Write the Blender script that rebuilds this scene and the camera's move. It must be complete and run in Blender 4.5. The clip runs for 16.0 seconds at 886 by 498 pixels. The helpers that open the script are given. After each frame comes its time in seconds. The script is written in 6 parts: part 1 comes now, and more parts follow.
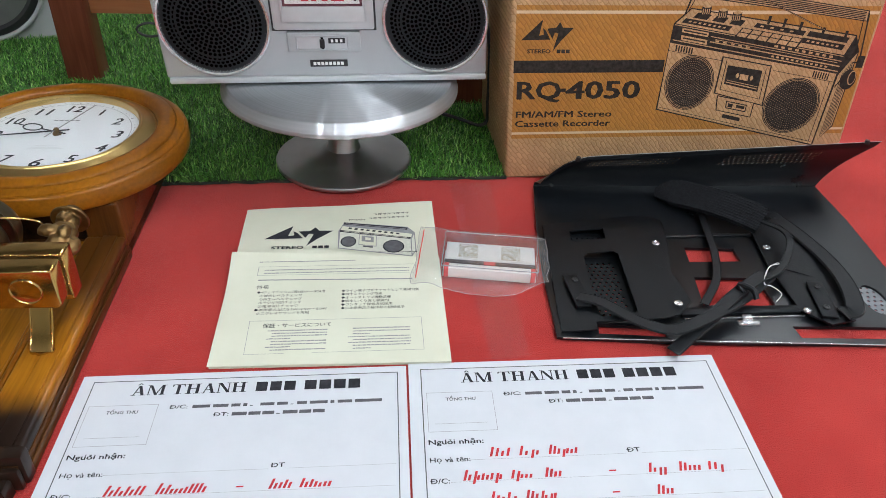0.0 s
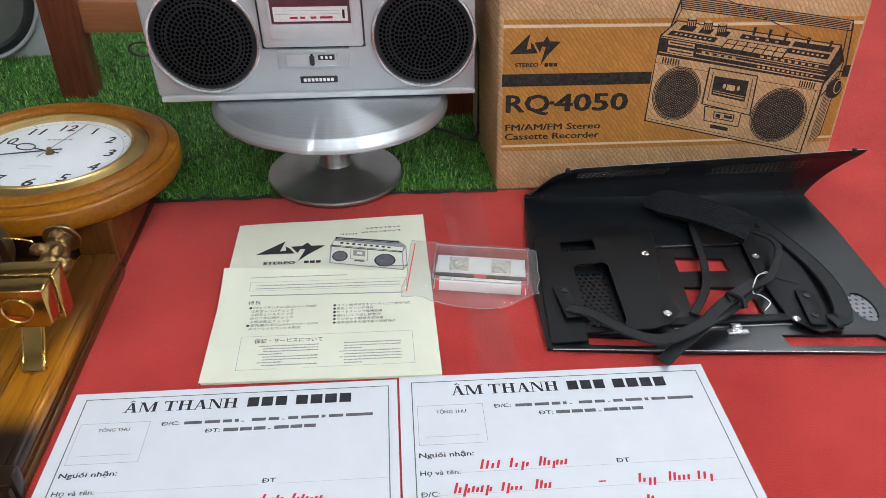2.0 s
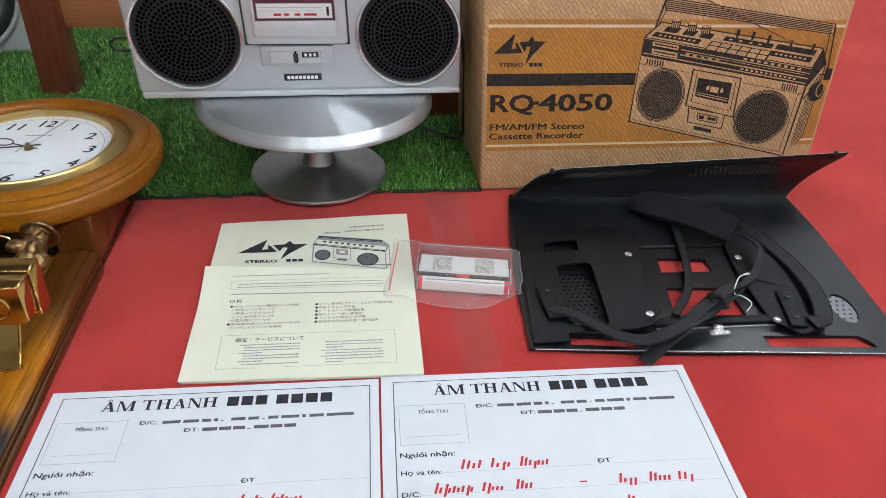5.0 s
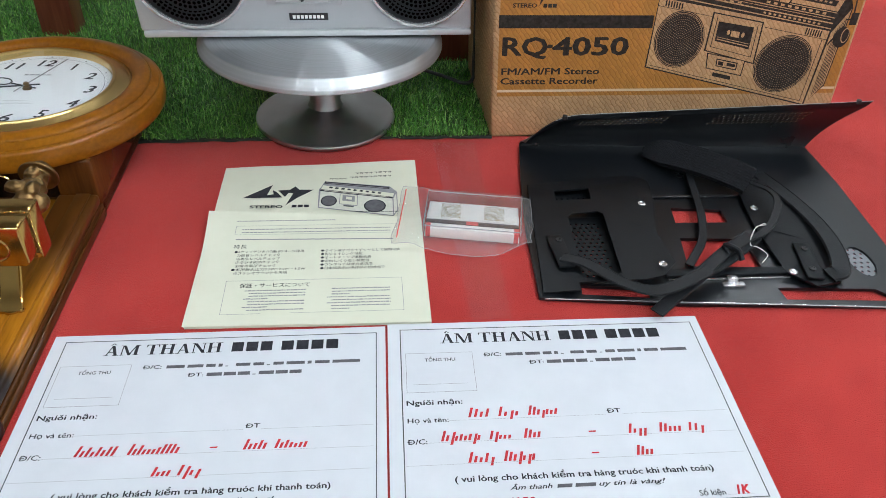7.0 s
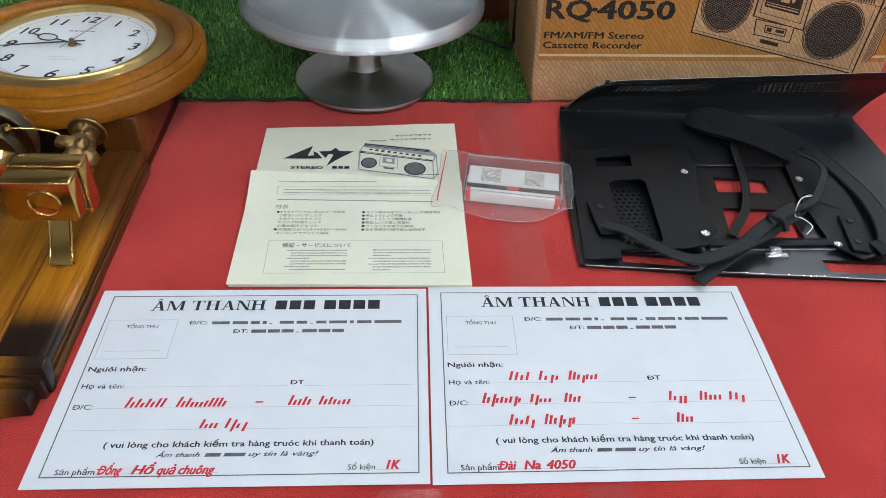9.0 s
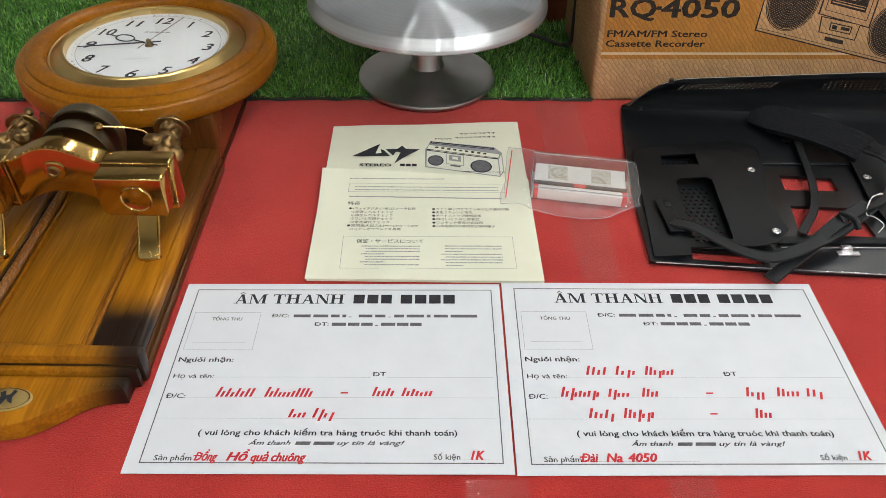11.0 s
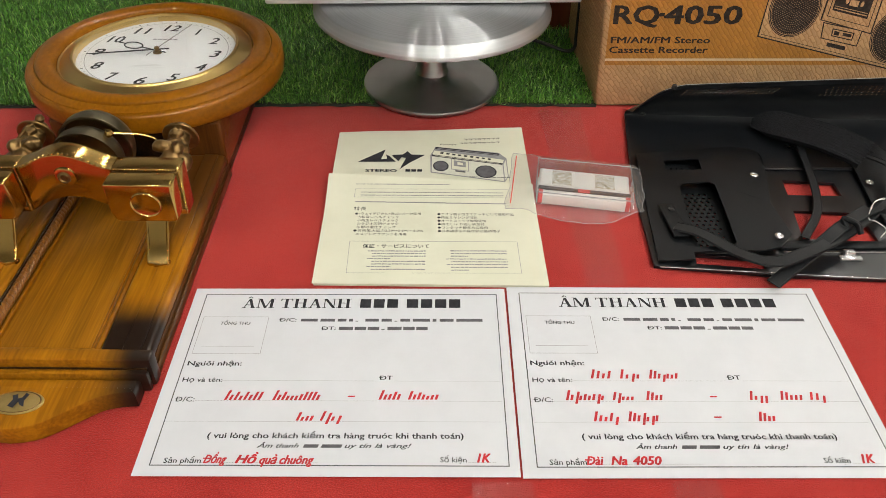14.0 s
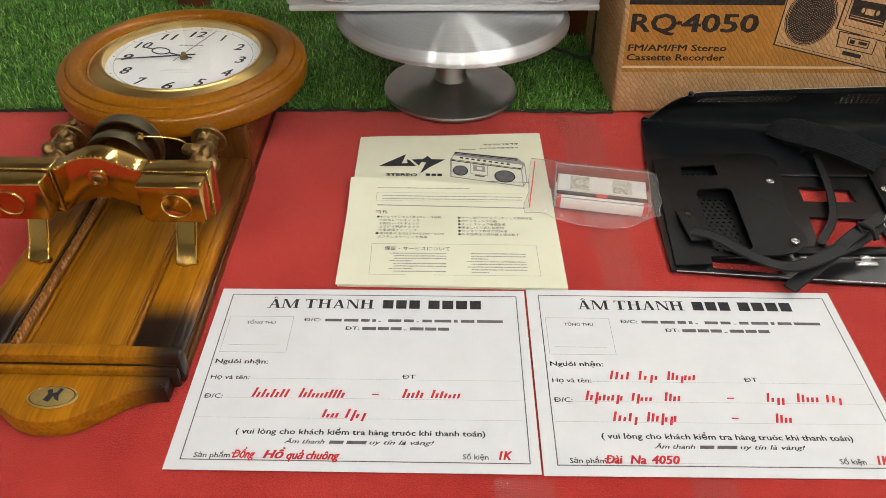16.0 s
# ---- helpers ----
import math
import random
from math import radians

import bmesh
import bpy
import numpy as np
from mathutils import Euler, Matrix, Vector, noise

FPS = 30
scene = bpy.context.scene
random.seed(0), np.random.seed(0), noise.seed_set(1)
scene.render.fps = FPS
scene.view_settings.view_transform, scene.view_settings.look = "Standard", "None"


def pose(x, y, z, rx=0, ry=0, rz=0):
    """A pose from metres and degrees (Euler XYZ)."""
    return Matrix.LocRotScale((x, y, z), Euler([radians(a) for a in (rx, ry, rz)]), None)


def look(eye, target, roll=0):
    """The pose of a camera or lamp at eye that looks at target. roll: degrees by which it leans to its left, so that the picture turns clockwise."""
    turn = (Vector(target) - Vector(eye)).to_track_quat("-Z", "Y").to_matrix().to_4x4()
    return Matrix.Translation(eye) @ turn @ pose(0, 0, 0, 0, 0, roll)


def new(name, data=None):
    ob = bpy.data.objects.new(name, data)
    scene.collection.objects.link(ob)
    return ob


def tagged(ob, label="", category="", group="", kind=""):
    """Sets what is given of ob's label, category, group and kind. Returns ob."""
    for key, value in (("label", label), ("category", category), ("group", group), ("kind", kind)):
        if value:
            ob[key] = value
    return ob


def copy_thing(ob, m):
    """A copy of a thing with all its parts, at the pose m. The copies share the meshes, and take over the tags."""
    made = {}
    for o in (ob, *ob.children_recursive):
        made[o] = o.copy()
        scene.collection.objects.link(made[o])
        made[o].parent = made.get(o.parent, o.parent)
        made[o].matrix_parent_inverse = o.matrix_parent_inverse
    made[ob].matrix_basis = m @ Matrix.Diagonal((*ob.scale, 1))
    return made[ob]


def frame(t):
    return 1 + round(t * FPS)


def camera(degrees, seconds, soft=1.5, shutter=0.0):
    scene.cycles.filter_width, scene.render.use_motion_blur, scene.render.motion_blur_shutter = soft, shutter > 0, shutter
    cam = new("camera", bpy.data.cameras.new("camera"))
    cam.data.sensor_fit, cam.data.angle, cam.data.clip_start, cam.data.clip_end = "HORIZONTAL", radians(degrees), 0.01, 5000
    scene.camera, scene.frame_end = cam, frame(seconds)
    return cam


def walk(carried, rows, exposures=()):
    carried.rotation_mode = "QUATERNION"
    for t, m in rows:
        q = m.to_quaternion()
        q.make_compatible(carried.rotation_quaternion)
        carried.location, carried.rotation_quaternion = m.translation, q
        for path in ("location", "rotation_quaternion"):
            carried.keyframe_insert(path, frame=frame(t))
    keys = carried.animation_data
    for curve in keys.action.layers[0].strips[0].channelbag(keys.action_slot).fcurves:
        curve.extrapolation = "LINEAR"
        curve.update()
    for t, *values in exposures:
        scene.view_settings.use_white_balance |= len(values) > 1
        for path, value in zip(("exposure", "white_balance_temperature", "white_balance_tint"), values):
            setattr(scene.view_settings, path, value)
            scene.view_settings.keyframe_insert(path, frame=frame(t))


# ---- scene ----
cam = camera(61.2, 16.0, 0.75)
PATH = [
    (0, (-0.03, -0.52, 0.509), (0.155, 1.102, -0.646), 2.7),
    (0.5, (-0.028, -0.519, 0.511), (0.155, 1.105, -0.642), 2.5),
    (1, (-0.022, -0.523, 0.514), (0.161, 1.107, -0.631), 2.2),
    (1.5, (-0.018, -0.525, 0.517), (0.166, 1.109, -0.622), 2.0),
    (2, (-0.02, -0.524, 0.515), (0.166, 1.115, -0.617), 1.9),
    (2.5, (-0.017, -0.523, 0.515), (0.174, 1.118, -0.612), 1.9),
    (3, (-0.013, -0.522, 0.516), (0.183, 1.12, -0.61), 2.0),
    (5.5, (-0.017, -0.523, 0.512), (0.208, 1.109, -0.623), 3.1),
    (6, (-0.017, -0.524, 0.513), (0.206, 1.093, -0.642), 3.2),
    (6.5, (-0.017, -0.521, 0.505), (0.198, 1.075, -0.681), 3.3),
    (7, (-0.017, -0.512, 0.496), (0.186, 1.053, -0.734), 3.4),
    (7.5, (-0.016, -0.511, 0.495), (0.177, 1.03, -0.766), 3.4),
    (8, (-0.018, -0.509, 0.493), (0.163, 1.014, -0.79), 3.5),
    (8.5, (-0.024, -0.51, 0.492), (0.141, 1.005, -0.802), 3.5),
    (9, (-0.035, -0.513, 0.494), (0.106, 0.998, -0.808), 3.4),
    (9.5, (-0.058, -0.52, 0.496), (0.052, 0.989, -0.811), 3.0),
    (12, (-0.082, -0.524, 0.503), (-0.018, 0.988, -0.806), 1.8),
    (12.5, (-0.083, -0.527, 0.505), (-0.019, 0.989, -0.798), 1.8),
    (13, (-0.084, -0.527, 0.505), (-0.02, 0.991, -0.795), 1.8),
    (13.5, (-0.081, -0.527, 0.506), (-0.019, 0.991, -0.794), 1.7),
    (14, (-0.083, -0.527, 0.504), (-0.022, 0.992, -0.796), 1.7),
    (14.5, (-0.087, -0.531, 0.506), (-0.027, 0.99, -0.792), 1.6),
    (15, (-0.089, -0.535, 0.51), (-0.031, 0.986, -0.788), 1.6),
    (15.5, (-0.097, -0.538, 0.509), (-0.045, 0.986, -0.784), 1.6),
    (16, (-0.095, -0.54, 0.511), (-0.059, 0.989, -0.778), 1.5),
]
EXPOSURES = [(0.0, 0.0, 5750, 6.5), (6.0, 0.0, 5700, 6), (7.0, -0.02, 5650, 4.5), (9.5, -0.1, 5600, 4), (12.0, -0.04, 6700, 7), (16.0, -0.04, 6800, 7)]
walk(cam, [(t, look(eye, target, roll)) for t, eye, target, roll in PATH], EXPOSURES)

# ---- light ----
world = bpy.data.worlds.new("world")
scene.world = world
world.use_nodes = True
world.node_tree.nodes["Background"].inputs[0].default_value = (0.9, 0.95, 1.0, 1)
world.node_tree.nodes["Background"].inputs[1].default_value = 0.05


# ---- materials ----
def mat_base(name, color, rough=0.6, metal=0.0, spec=0.5):
    m = bpy.data.materials.new(name)
    m.use_nodes = True
    nt = m.node_tree
    b = nt.nodes["Principled BSDF"]
    b.inputs["Base Color"].default_value = (*color, 1)
    b.inputs["Roughness"].default_value = rough
    b.inputs["Metallic"].default_value = metal
    b.inputs["Specular IOR Level"].default_value = spec
    return m, nt, b


def add_node(nt, kind, **inputs):
    n = nt.nodes.new(kind)
    for k, v in inputs.items():
        n.inputs[k.replace("_", " ")].default_value = v
    return n


def coords(nt, scale=(1, 1, 1), rot=(0, 0, 0)):
    tc = nt.nodes.new("ShaderNodeTexCoord")
    mp = nt.nodes.new("ShaderNodeMapping")
    mp.inputs["Scale"].default_value = scale
    mp.inputs["Rotation"].default_value = [radians(a) for a in rot]
    nt.links.new(tc.outputs["Object"], mp.inputs["Vector"])
    return mp.outputs["Vector"]


def ramp(nt, fac, stops):
    r = nt.nodes.new("ShaderNodeValToRGB")
    els = r.color_ramp.elements
    while len(els) < len(stops):
        els.new(0.5)
    for e, (p, c) in zip(els, stops):
        e.position, e.color = p, (*c, 1)
    nt.links.new(fac, r.inputs["Fac"])
    return r.outputs["Color"]


def noisy(name, c1, c2, scale=20, rough=0.6, rough2=None, metal=0.0, bump=0.0, bump_scale=200, stretch=(1, 1, 1), spec=0.5, fine=0.0, dist=0.001):
    """A surface whose colour varies between c1 and c2 at a coarse scale and a fine one, with relief."""
    m, nt, b = mat_base(name, c1, rough, metal, spec)
    v = coords(nt, stretch)
    n = add_node(nt, "ShaderNodeTexNoise", Scale=scale, Detail=5.0, Roughness=0.6)
    nt.links.new(v, n.inputs["Vector"])
    col = ramp(nt, n.outputs["Fac"], [(0.32, c1), (0.68, c2)])
    n2 = add_node(nt, "ShaderNodeTexNoise", Scale=bump_scale, Detail=3.0)
    nt.links.new(v, n2.inputs["Vector"])
    if fine:
        mix = nt.nodes.new("ShaderNodeMix")
        mix.data_type, mix.blend_type = "RGBA", "MULTIPLY"
        mix.inputs[0].default_value = 1.0
        nt.links.new(col, mix.inputs[6])
        nt.links.new(ramp(nt, n2.outputs["Fac"], [(0.3, (1 - fine,) * 3), (0.7, (1 + fine * 0.4,) * 3)]), mix.inputs[7])
        col = mix.outputs[2]
    nt.links.new(col, b.inputs["Base Color"])
    if rough2 is not None:
        mr = nt.nodes.new("ShaderNodeMapRange")
        mr.inputs["To Min"].default_value, mr.inputs["To Max"].default_value = rough, rough2
        nt.links.new(n.outputs["Fac"], mr.inputs["Value"])
        nt.links.new(mr.outputs["Result"], b.inputs["Roughness"])
    if bump:
        bp = add_node(nt, "ShaderNodeBump", Strength=bump, Distance=dist)
        nt.links.new(n2.outputs["Fac"], bp.inputs["Height"])
        nt.links.new(bp.outputs["Normal"], b.inputs["Normal"])
    return m


def wood(name, dark, light, ring=40, rough=0.36, along=(1, 0.06, 1), coat=0.2):
    m, nt, b = mat_base(name, light, rough, 0.0, 0.15)
    v = coords(nt, along)
    n = add_node(nt, "ShaderNodeTexNoise", Scale=ring * 0.35, Detail=4.0, Distortion=0.8)
    g = add_node(nt, "ShaderNodeTexNoise", Scale=ring * 9, Detail=2.0)
    nt.links.new(v, n.inputs["Vector"])
    nt.links.new(v, g.inputs["Vector"])
    mx = nt.nodes.new("ShaderNodeMath")
    mx.operation = "MULTIPLY_ADD"
    mx.inputs[1].default_value = 0.35
    nt.links.new(g.outputs["Fac"], mx.inputs[0])
    sc = nt.nodes.new("ShaderNodeMath")
    sc.operation = "MULTIPLY"
    sc.inputs[1].default_value = 0.65
    nt.links.new(n.outputs["Fac"], sc.inputs[0])
    nt.links.new(sc.outputs[0], mx.inputs[2])
    nt.links.new(ramp(nt, mx.outputs[0], [(0.38, dark), (0.62, light)]), b.inputs["Base Color"])
    bp = add_node(nt, "ShaderNodeBump", Strength=0.08, Distance=0.0005)
    nt.links.new(g.outputs["Fac"], bp.inputs["Height"])
    nt.links.new(bp.outputs["Normal"], b.inputs["Normal"])
    b.inputs["Coat Weight"].default_value = coat
    b.inputs["Coat Roughness"].default_value = 0.08
    return m


def clear(name, tint, rough=0.1, haze=0.2):
    """Thin clear film: mostly see-through, with a gloss and a little milky haze."""
    m = bpy.data.materials.new(name)
    m.use_nodes = True
    nt = m.node_tree
    nt.nodes.clear()
    out = nt.nodes.new("ShaderNodeOutputMaterial")
    tr = nt.nodes.new("ShaderNodeBsdfTransparent")
    tr.inputs[0].default_value = (*tint, 1)
    df = add_node(nt, "ShaderNodeBsdfDiffuse")
    df.inputs[0].default_value = (0.85, 0.85, 0.87, 1)
    gl = add_node(nt, "ShaderNodeBsdfGlossy", Roughness=rough)
    m1, m2 = nt.nodes.new("ShaderNodeMixShader"), nt.nodes.new("ShaderNodeMixShader")
    m1.inputs[0].default_value = haze
    lw = add_node(nt, "ShaderNodeLayerWeight", Blend=0.5)
    pw = nt.nodes.new("ShaderNodeMath")
    pw.operation = "POWER"
    pw.inputs[1].default_value = 3.0
    nt.links.new(lw.outputs["Facing"], pw.inputs[0])
    fr = nt.nodes.new("ShaderNodeMath")
    fr.operation = "MULTIPLY_ADD"
    fr.inputs[1].default_value, fr.inputs[2].default_value = 0.5, 0.035
    nt.links.new(pw.outputs[0], fr.inputs[0])
    nt.links.new(tr.outputs[0], m1.inputs[1])
    nt.links.new(df.outputs[0], m1.inputs[2])
    nt.links.new(fr.outputs[0], m2.inputs[0])
    nt.links.new(m1.outputs[0], m2.inputs[1])
    nt.links.new(gl.outputs[0], m2.inputs[2])
    nt.links.new(m2.outputs[0], out.inputs[0])
    return m


def weave(name, c1, c2):
    """Printed cardboard with a fine slanting basket weave."""
    m, nt, b = mat_base(name, c1, 0.62)
    v = coords(nt, (1, 1, 1), (90, 0, 0))
    mp = nt.nodes.new("ShaderNodeMapping")
    mp.inputs["Rotation"].default_value = (0, 0, radians(-50))
    wob = add_node(nt, "ShaderNodeTexNoise", Scale=120.0, Detail=1.0)
    nt.links.new(v, wob.inputs["Vector"])
    sc2 = nt.nodes.new("ShaderNodeVectorMath")
    sc2.operation = "MULTIPLY_ADD"
    sc2.inputs[1].default_value = (0.005, 0.005, 0.0)
    nt.links.new(wob.outputs["Color"], sc2.inputs[0])
    nt.links.new(v, sc2.inputs[2])
    nt.links.new(sc2.outputs[0], mp.inputs["Vector"])
    br = add_node(nt, "ShaderNodeTexBrick", Scale=1.0)
    br.inputs["Brick Width"].default_value, br.inputs["Row Height"].default_value = 0.0125, 0.0048
    br.inputs["Mortar Size"].default_value, br.inputs["Mortar Smooth"].default_value = 0.0011, 1.0
    br.inputs["Color1"].default_value, br.inputs["Color2"].default_value = (*c1, 1), (*[x * 0.82 for x in c1], 1)
    br.inputs["Mortar"].default_value = (*c2, 1)
    nt.links.new(mp.outputs[0], br.inputs["Vector"])
    n = add_node(nt, "ShaderNodeTexNoise", Scale=14.0, Detail=6.0)
    nt.links.new(v, n.inputs["Vector"])
    mix = nt.nodes.new("ShaderNodeMix")
    mix.data_type, mix.blend_type = "RGBA", "MULTIPLY"
    mix.inputs[0].default_value = 1.0
    nt.links.new(br.outputs["Color"], mix.inputs[6])
    nt.links.new(ramp(nt, n.outputs["Fac"], [(0.3, (0.84, 0.82, 0.8)), (0.7, (1.06, 1.06, 1.06))]), mix.inputs[7])
    nt.links.new(mix.outputs[2], b.inputs["Base Color"])
    inv = nt.nodes.new("ShaderNodeMath")
    inv.operation = "MULTIPLY_ADD"
    inv.inputs[1].default_value = -1.0
    nt.links.new(br.outputs["Fac"], inv.inputs[0])
    nt.links.new(n.outputs["Fac"], inv.inputs[2])
    bp = add_node(nt, "ShaderNodeBump", Strength=0.55, Distance=0.0008)
    nt.links.new(inv.outputs[0], bp.inputs["Height"])
    nt.links.new(bp.outputs["Normal"], b.inputs["Normal"])
    return m


def brushed(name, color, rough=0.3, along=0.8):
    """Spun metal: fine concentric turning marks about the thing's axis stretch every highlight along the radius."""
    m = bpy.data.materials.new(name)
    m.use_nodes = True
    nt = m.node_tree
    nt.nodes.clear()
    out = nt.nodes.new("ShaderNodeOutputMaterial")
    gl = add_node(nt, "ShaderNodeBsdfAnisotropic", Roughness=rough, Anisotropy=along, Rotation=0.0)
    tg = nt.nodes.new("ShaderNodeTangent")
    tg.direction_type, tg.axis = "RADIAL", "Z"
    nt.links.new(tg.outputs[0], gl.inputs["Tangent"])
    tc = nt.nodes.new("ShaderNodeTexCoord")
    sp = nt.nodes.new("ShaderNodeSeparateXYZ")
    nt.links.new(tc.outputs["Object"], sp.inputs[0])
    cb = nt.nodes.new("ShaderNodeCombineXYZ")
    nt.links.new(sp.outputs["X"], cb.inputs["X"])
    nt.links.new(sp.outputs["Y"], cb.inputs["Y"])
    ln = nt.nodes.new("ShaderNodeVectorMath")
    ln.operation = "LENGTH"
    nt.links.new(cb.outputs[0], ln.inputs[0])
    n = add_node(nt, "ShaderNodeTexNoise", Scale=420.0, Detail=2.0)
    n.noise_dimensions = "1D"
    nt.links.new(ln.outputs["Value"], n.inputs["W"])
    tone = ramp(nt, n.outputs["Fac"], [(0.3, tuple(c * 0.9 for c in color)), (0.7, color)])
    even = add_node(nt, "ShaderNodeBsdfAnisotropic", Roughness=0.55)
    mixs = add_node(nt, "ShaderNodeMixShader", Fac=0.50)
    nt.links.new(tone, gl.inputs["Color"])
    nt.links.new(tone, even.inputs["Color"])
    nt.links.new(gl.outputs[0], mixs.inputs[1])
    nt.links.new(even.outputs[0], mixs.inputs[2])
    nt.links.new(mixs.outputs[0], out.inputs[0])
    return m


M_CARPET = noisy("red_carpet", (0.38, 0.022, 0.020), (0.54, 0.046, 0.038), 7, 0.95, None, 0, 0.65, 800, spec=0.15, fine=0.38, dist=0.003)
M_CARPET.node_tree.nodes["Principled BSDF"].inputs["Sheen Weight"].default_value = 0.34
M_CARPET.node_tree.nodes["Principled BSDF"].inputs["Sheen Roughness"].default_value = 0.45
M_CARPET.node_tree.nodes["Principled BSDF"].inputs["Sheen Tint"].default_value = (1.0, 0.42, 0.38, 1)
M_MAT = noisy("grass_backing", (0.02, 0.045, 0.012), (0.035, 0.08, 0.02), 30, 0.9)
M_MATEDGE = noisy("mat_edge", (0.012, 0.016, 0.012), (0.03, 0.035, 0.025), 60, 0.9, bump=0.6, bump_scale=300)
M_TILEFLOOR = noisy("grey_floor", (0.42, 0.42, 0.41), (0.5, 0.5, 0.49), 4, 0.5)
M_WALL = noisy("wall_paint", (0.36, 0.36, 0.345), (0.42, 0.42, 0.405), 3, 0.8, bump=0.1, bump_scale=120)
M_CEILING = noisy("ceiling_paint", (0.20, 0.195, 0.185), (0.25, 0.245, 0.235), 3, 0.85)
M_PAPER = noisy("white_paper", (0.60, 0.615, 0.655), (0.635, 0.65, 0.69), 25, 0.75, bump=0.05, bump_scale=300, spec=0.25)
M_CREAM = noisy("cream_paper", (0.64, 0.64, 0.51), (0.70, 0.70, 0.57), 12, 0.7, bump=0.08, bump_scale=150, spec=0.25)
M_HALFTONE = noisy("grey_halftone", (0.58, 0.58, 0.50), (0.68, 0.68, 0.59), 200, 0.7)
M_INK = noisy("black_ink", (0.022, 0.023, 0.028), (0.040, 0.040, 0.046), 150, 0.7, spec=0.1)
M_INKGREY = noisy("grey_ink", (0.22, 0.22, 0.23), (0.30, 0.30, 0.31), 150, 0.7)
M_INKSOFT = noisy("worn_black_ink", (0.09, 0.09, 0.10), (0.14, 0.14, 0.15), 150, 0.7, spec=0.1)
M_BLUELINE = noisy("blue_black_rule", (0.06, 0.075, 0.11), (0.10, 0.10, 0.07), 100, 0.7)
M_RED = noisy("red_marker", (0.42, 0.006, 0.012), (0.56, 0.014, 0.022), 120, 0.6)
M_KRAFT = weave("kraft_board", (0.60, 0.38, 0.19), (0.40, 0.23, 0.10))
M_OCHRE = weave("ochre_print", (0.51, 0.23, 0.036), (0.38, 0.165, 0.026))
M_BOXINK = noisy("box_ink", (0.022, 0.018, 0.016), (0.05, 0.041, 0.036), 180, 0.7, fine=0.3, spec=0.15)
M_BOXGREY = noisy("box_halftone", (0.22, 0.15, 0.09), (0.34, 0.23, 0.13), 300, 0.7, spec=0.15)
M_STEEL = brushed("spun_aluminium", (0.66, 0.68, 0.70), 0.22, 0.9)
M_STEELBASE = noisy("grey_cast_base", (0.46, 0.47, 0.48), (0.54, 0.55, 0.56), 15, 0.32, 0.38, 1.0, 0.05, 400)
M_SILVER = noisy("silver_plastic", (0.40, 0.41, 0.42), (0.46, 0.47, 0.48), 8, 0.42, 0.5, 0.35, 0.1, 900, fine=0.08)
M_SILVER2 = noisy("silver_trim", (0.50, 0.51, 0.52), (0.56, 0.57, 0.58), 20, 0.35, 0.45, 0.4)
M_CHROME = noisy("chrome", (0.66, 0.66, 0.67), (0.72, 0.72, 0.73), 30, 0.2, 0.28, 0.85)
M_BLACKPL = noisy("black_plastic", (0.012, 0.012, 0.013), (0.022, 0.022, 0.024), 40, 0.45, 0.55)
# Near-black that puts the darkness inside holes and slots into the colour.
M_HOLE = noisy("hole_black", (0.0008, 0.0008, 0.0008), (0.0015, 0.0015, 0.0015), 40, 1.0, spec=0.0)
M_GRILLE = noisy("grille_black", (0.0055, 0.0065, 0.008), (0.009, 0.010, 0.012), 60, 0.5, spec=0.25)
M_LEATHER = noisy("black_leatherette", (0.0035, 0.0046, 0.0060), (0.007, 0.0085, 0.0108), 25, 0.40, 0.52, 0, 0.22, 900, fine=0.2, spec=0.22)
M_LEATHER2 = noisy("smooth_black_board", (0.004, 0.0052, 0.0065), (0.008, 0.0095, 0.012), 10, 0.24, 0.34, 0, 0.04, 500, spec=0.42)
M_STRAP = noisy("strap_leatherette", (0.0075, 0.0088, 0.0105), (0.013, 0.0148, 0.017), 30, 0.42, 0.55, 0, 0.25, 900, fine=0.2, spec=0.25)
M_WEBBING = noisy("black_webbing", (0.006, 0.0065, 0.008), (0.015, 0.016, 0.019), 300, 0.8, bump=0.8, bump_scale=900, spec=0.15)
M_OAK = wood("honey_oak", (0.18, 0.068, 0.004), (0.335, 0.136, 0.008), 70, 0.36, (1, 0.03, 1))
M_OAKRING = wood("honey_oak_ring", (0.175, 0.059, 0.003), (0.275, 0.102, 0.004), 30, 0.3, (1, 0.5, 1), 0.25)
M_DARKWOOD = wood("dark_stained_oak", (0.018, 0.010, 0.006), (0.05, 0.022, 0.01), 40, 0.25)
M_SIDEWOOD = wood("side_stained_oak", (0.045, 0.016, 0.004), (0.095, 0.034, 0.007), 40, 0.28)
M_ROPE = wood("rope_oak", (0.15, 0.052, 0.008), (0.30, 0.115, 0.018), 60, 0.3)
M_CASEWOOD = wood("case_red_oak", (0.065, 0.020, 0.004), (0.125, 0.042, 0.008), 40, 0.22, (1, 1, 0.06), 0.35)
M_TABLE = wood("mahogany", (0.105, 0.028, 0.015), (0.17, 0.05, 0.026), 25, 0.35, (1, 1, 0.06))
M_TABLE2 = wood("teak_rail", (0.27, 0.10, 0.04), (0.38, 0.155, 0.065), 25, 0.35, (0.06, 1, 1))
M_GOLD = noisy("polished_brass", (0.52, 0.33, 0.10), (0.62, 0.41, 0.13), 6, 0.13, 0.19, 1.0)
M_BEZEL = noisy("satin_brass", (0.66, 0.46, 0.17), (0.74, 0.53, 0.21), 8, 0.26, 0.34, 1.0)
M_BRONZE = noisy("aged_bronze", (0.17, 0.105, 0.04), (0.32, 0.20, 0.08), 60, 0.35, 0.5, 1.0, 0.3, 300)
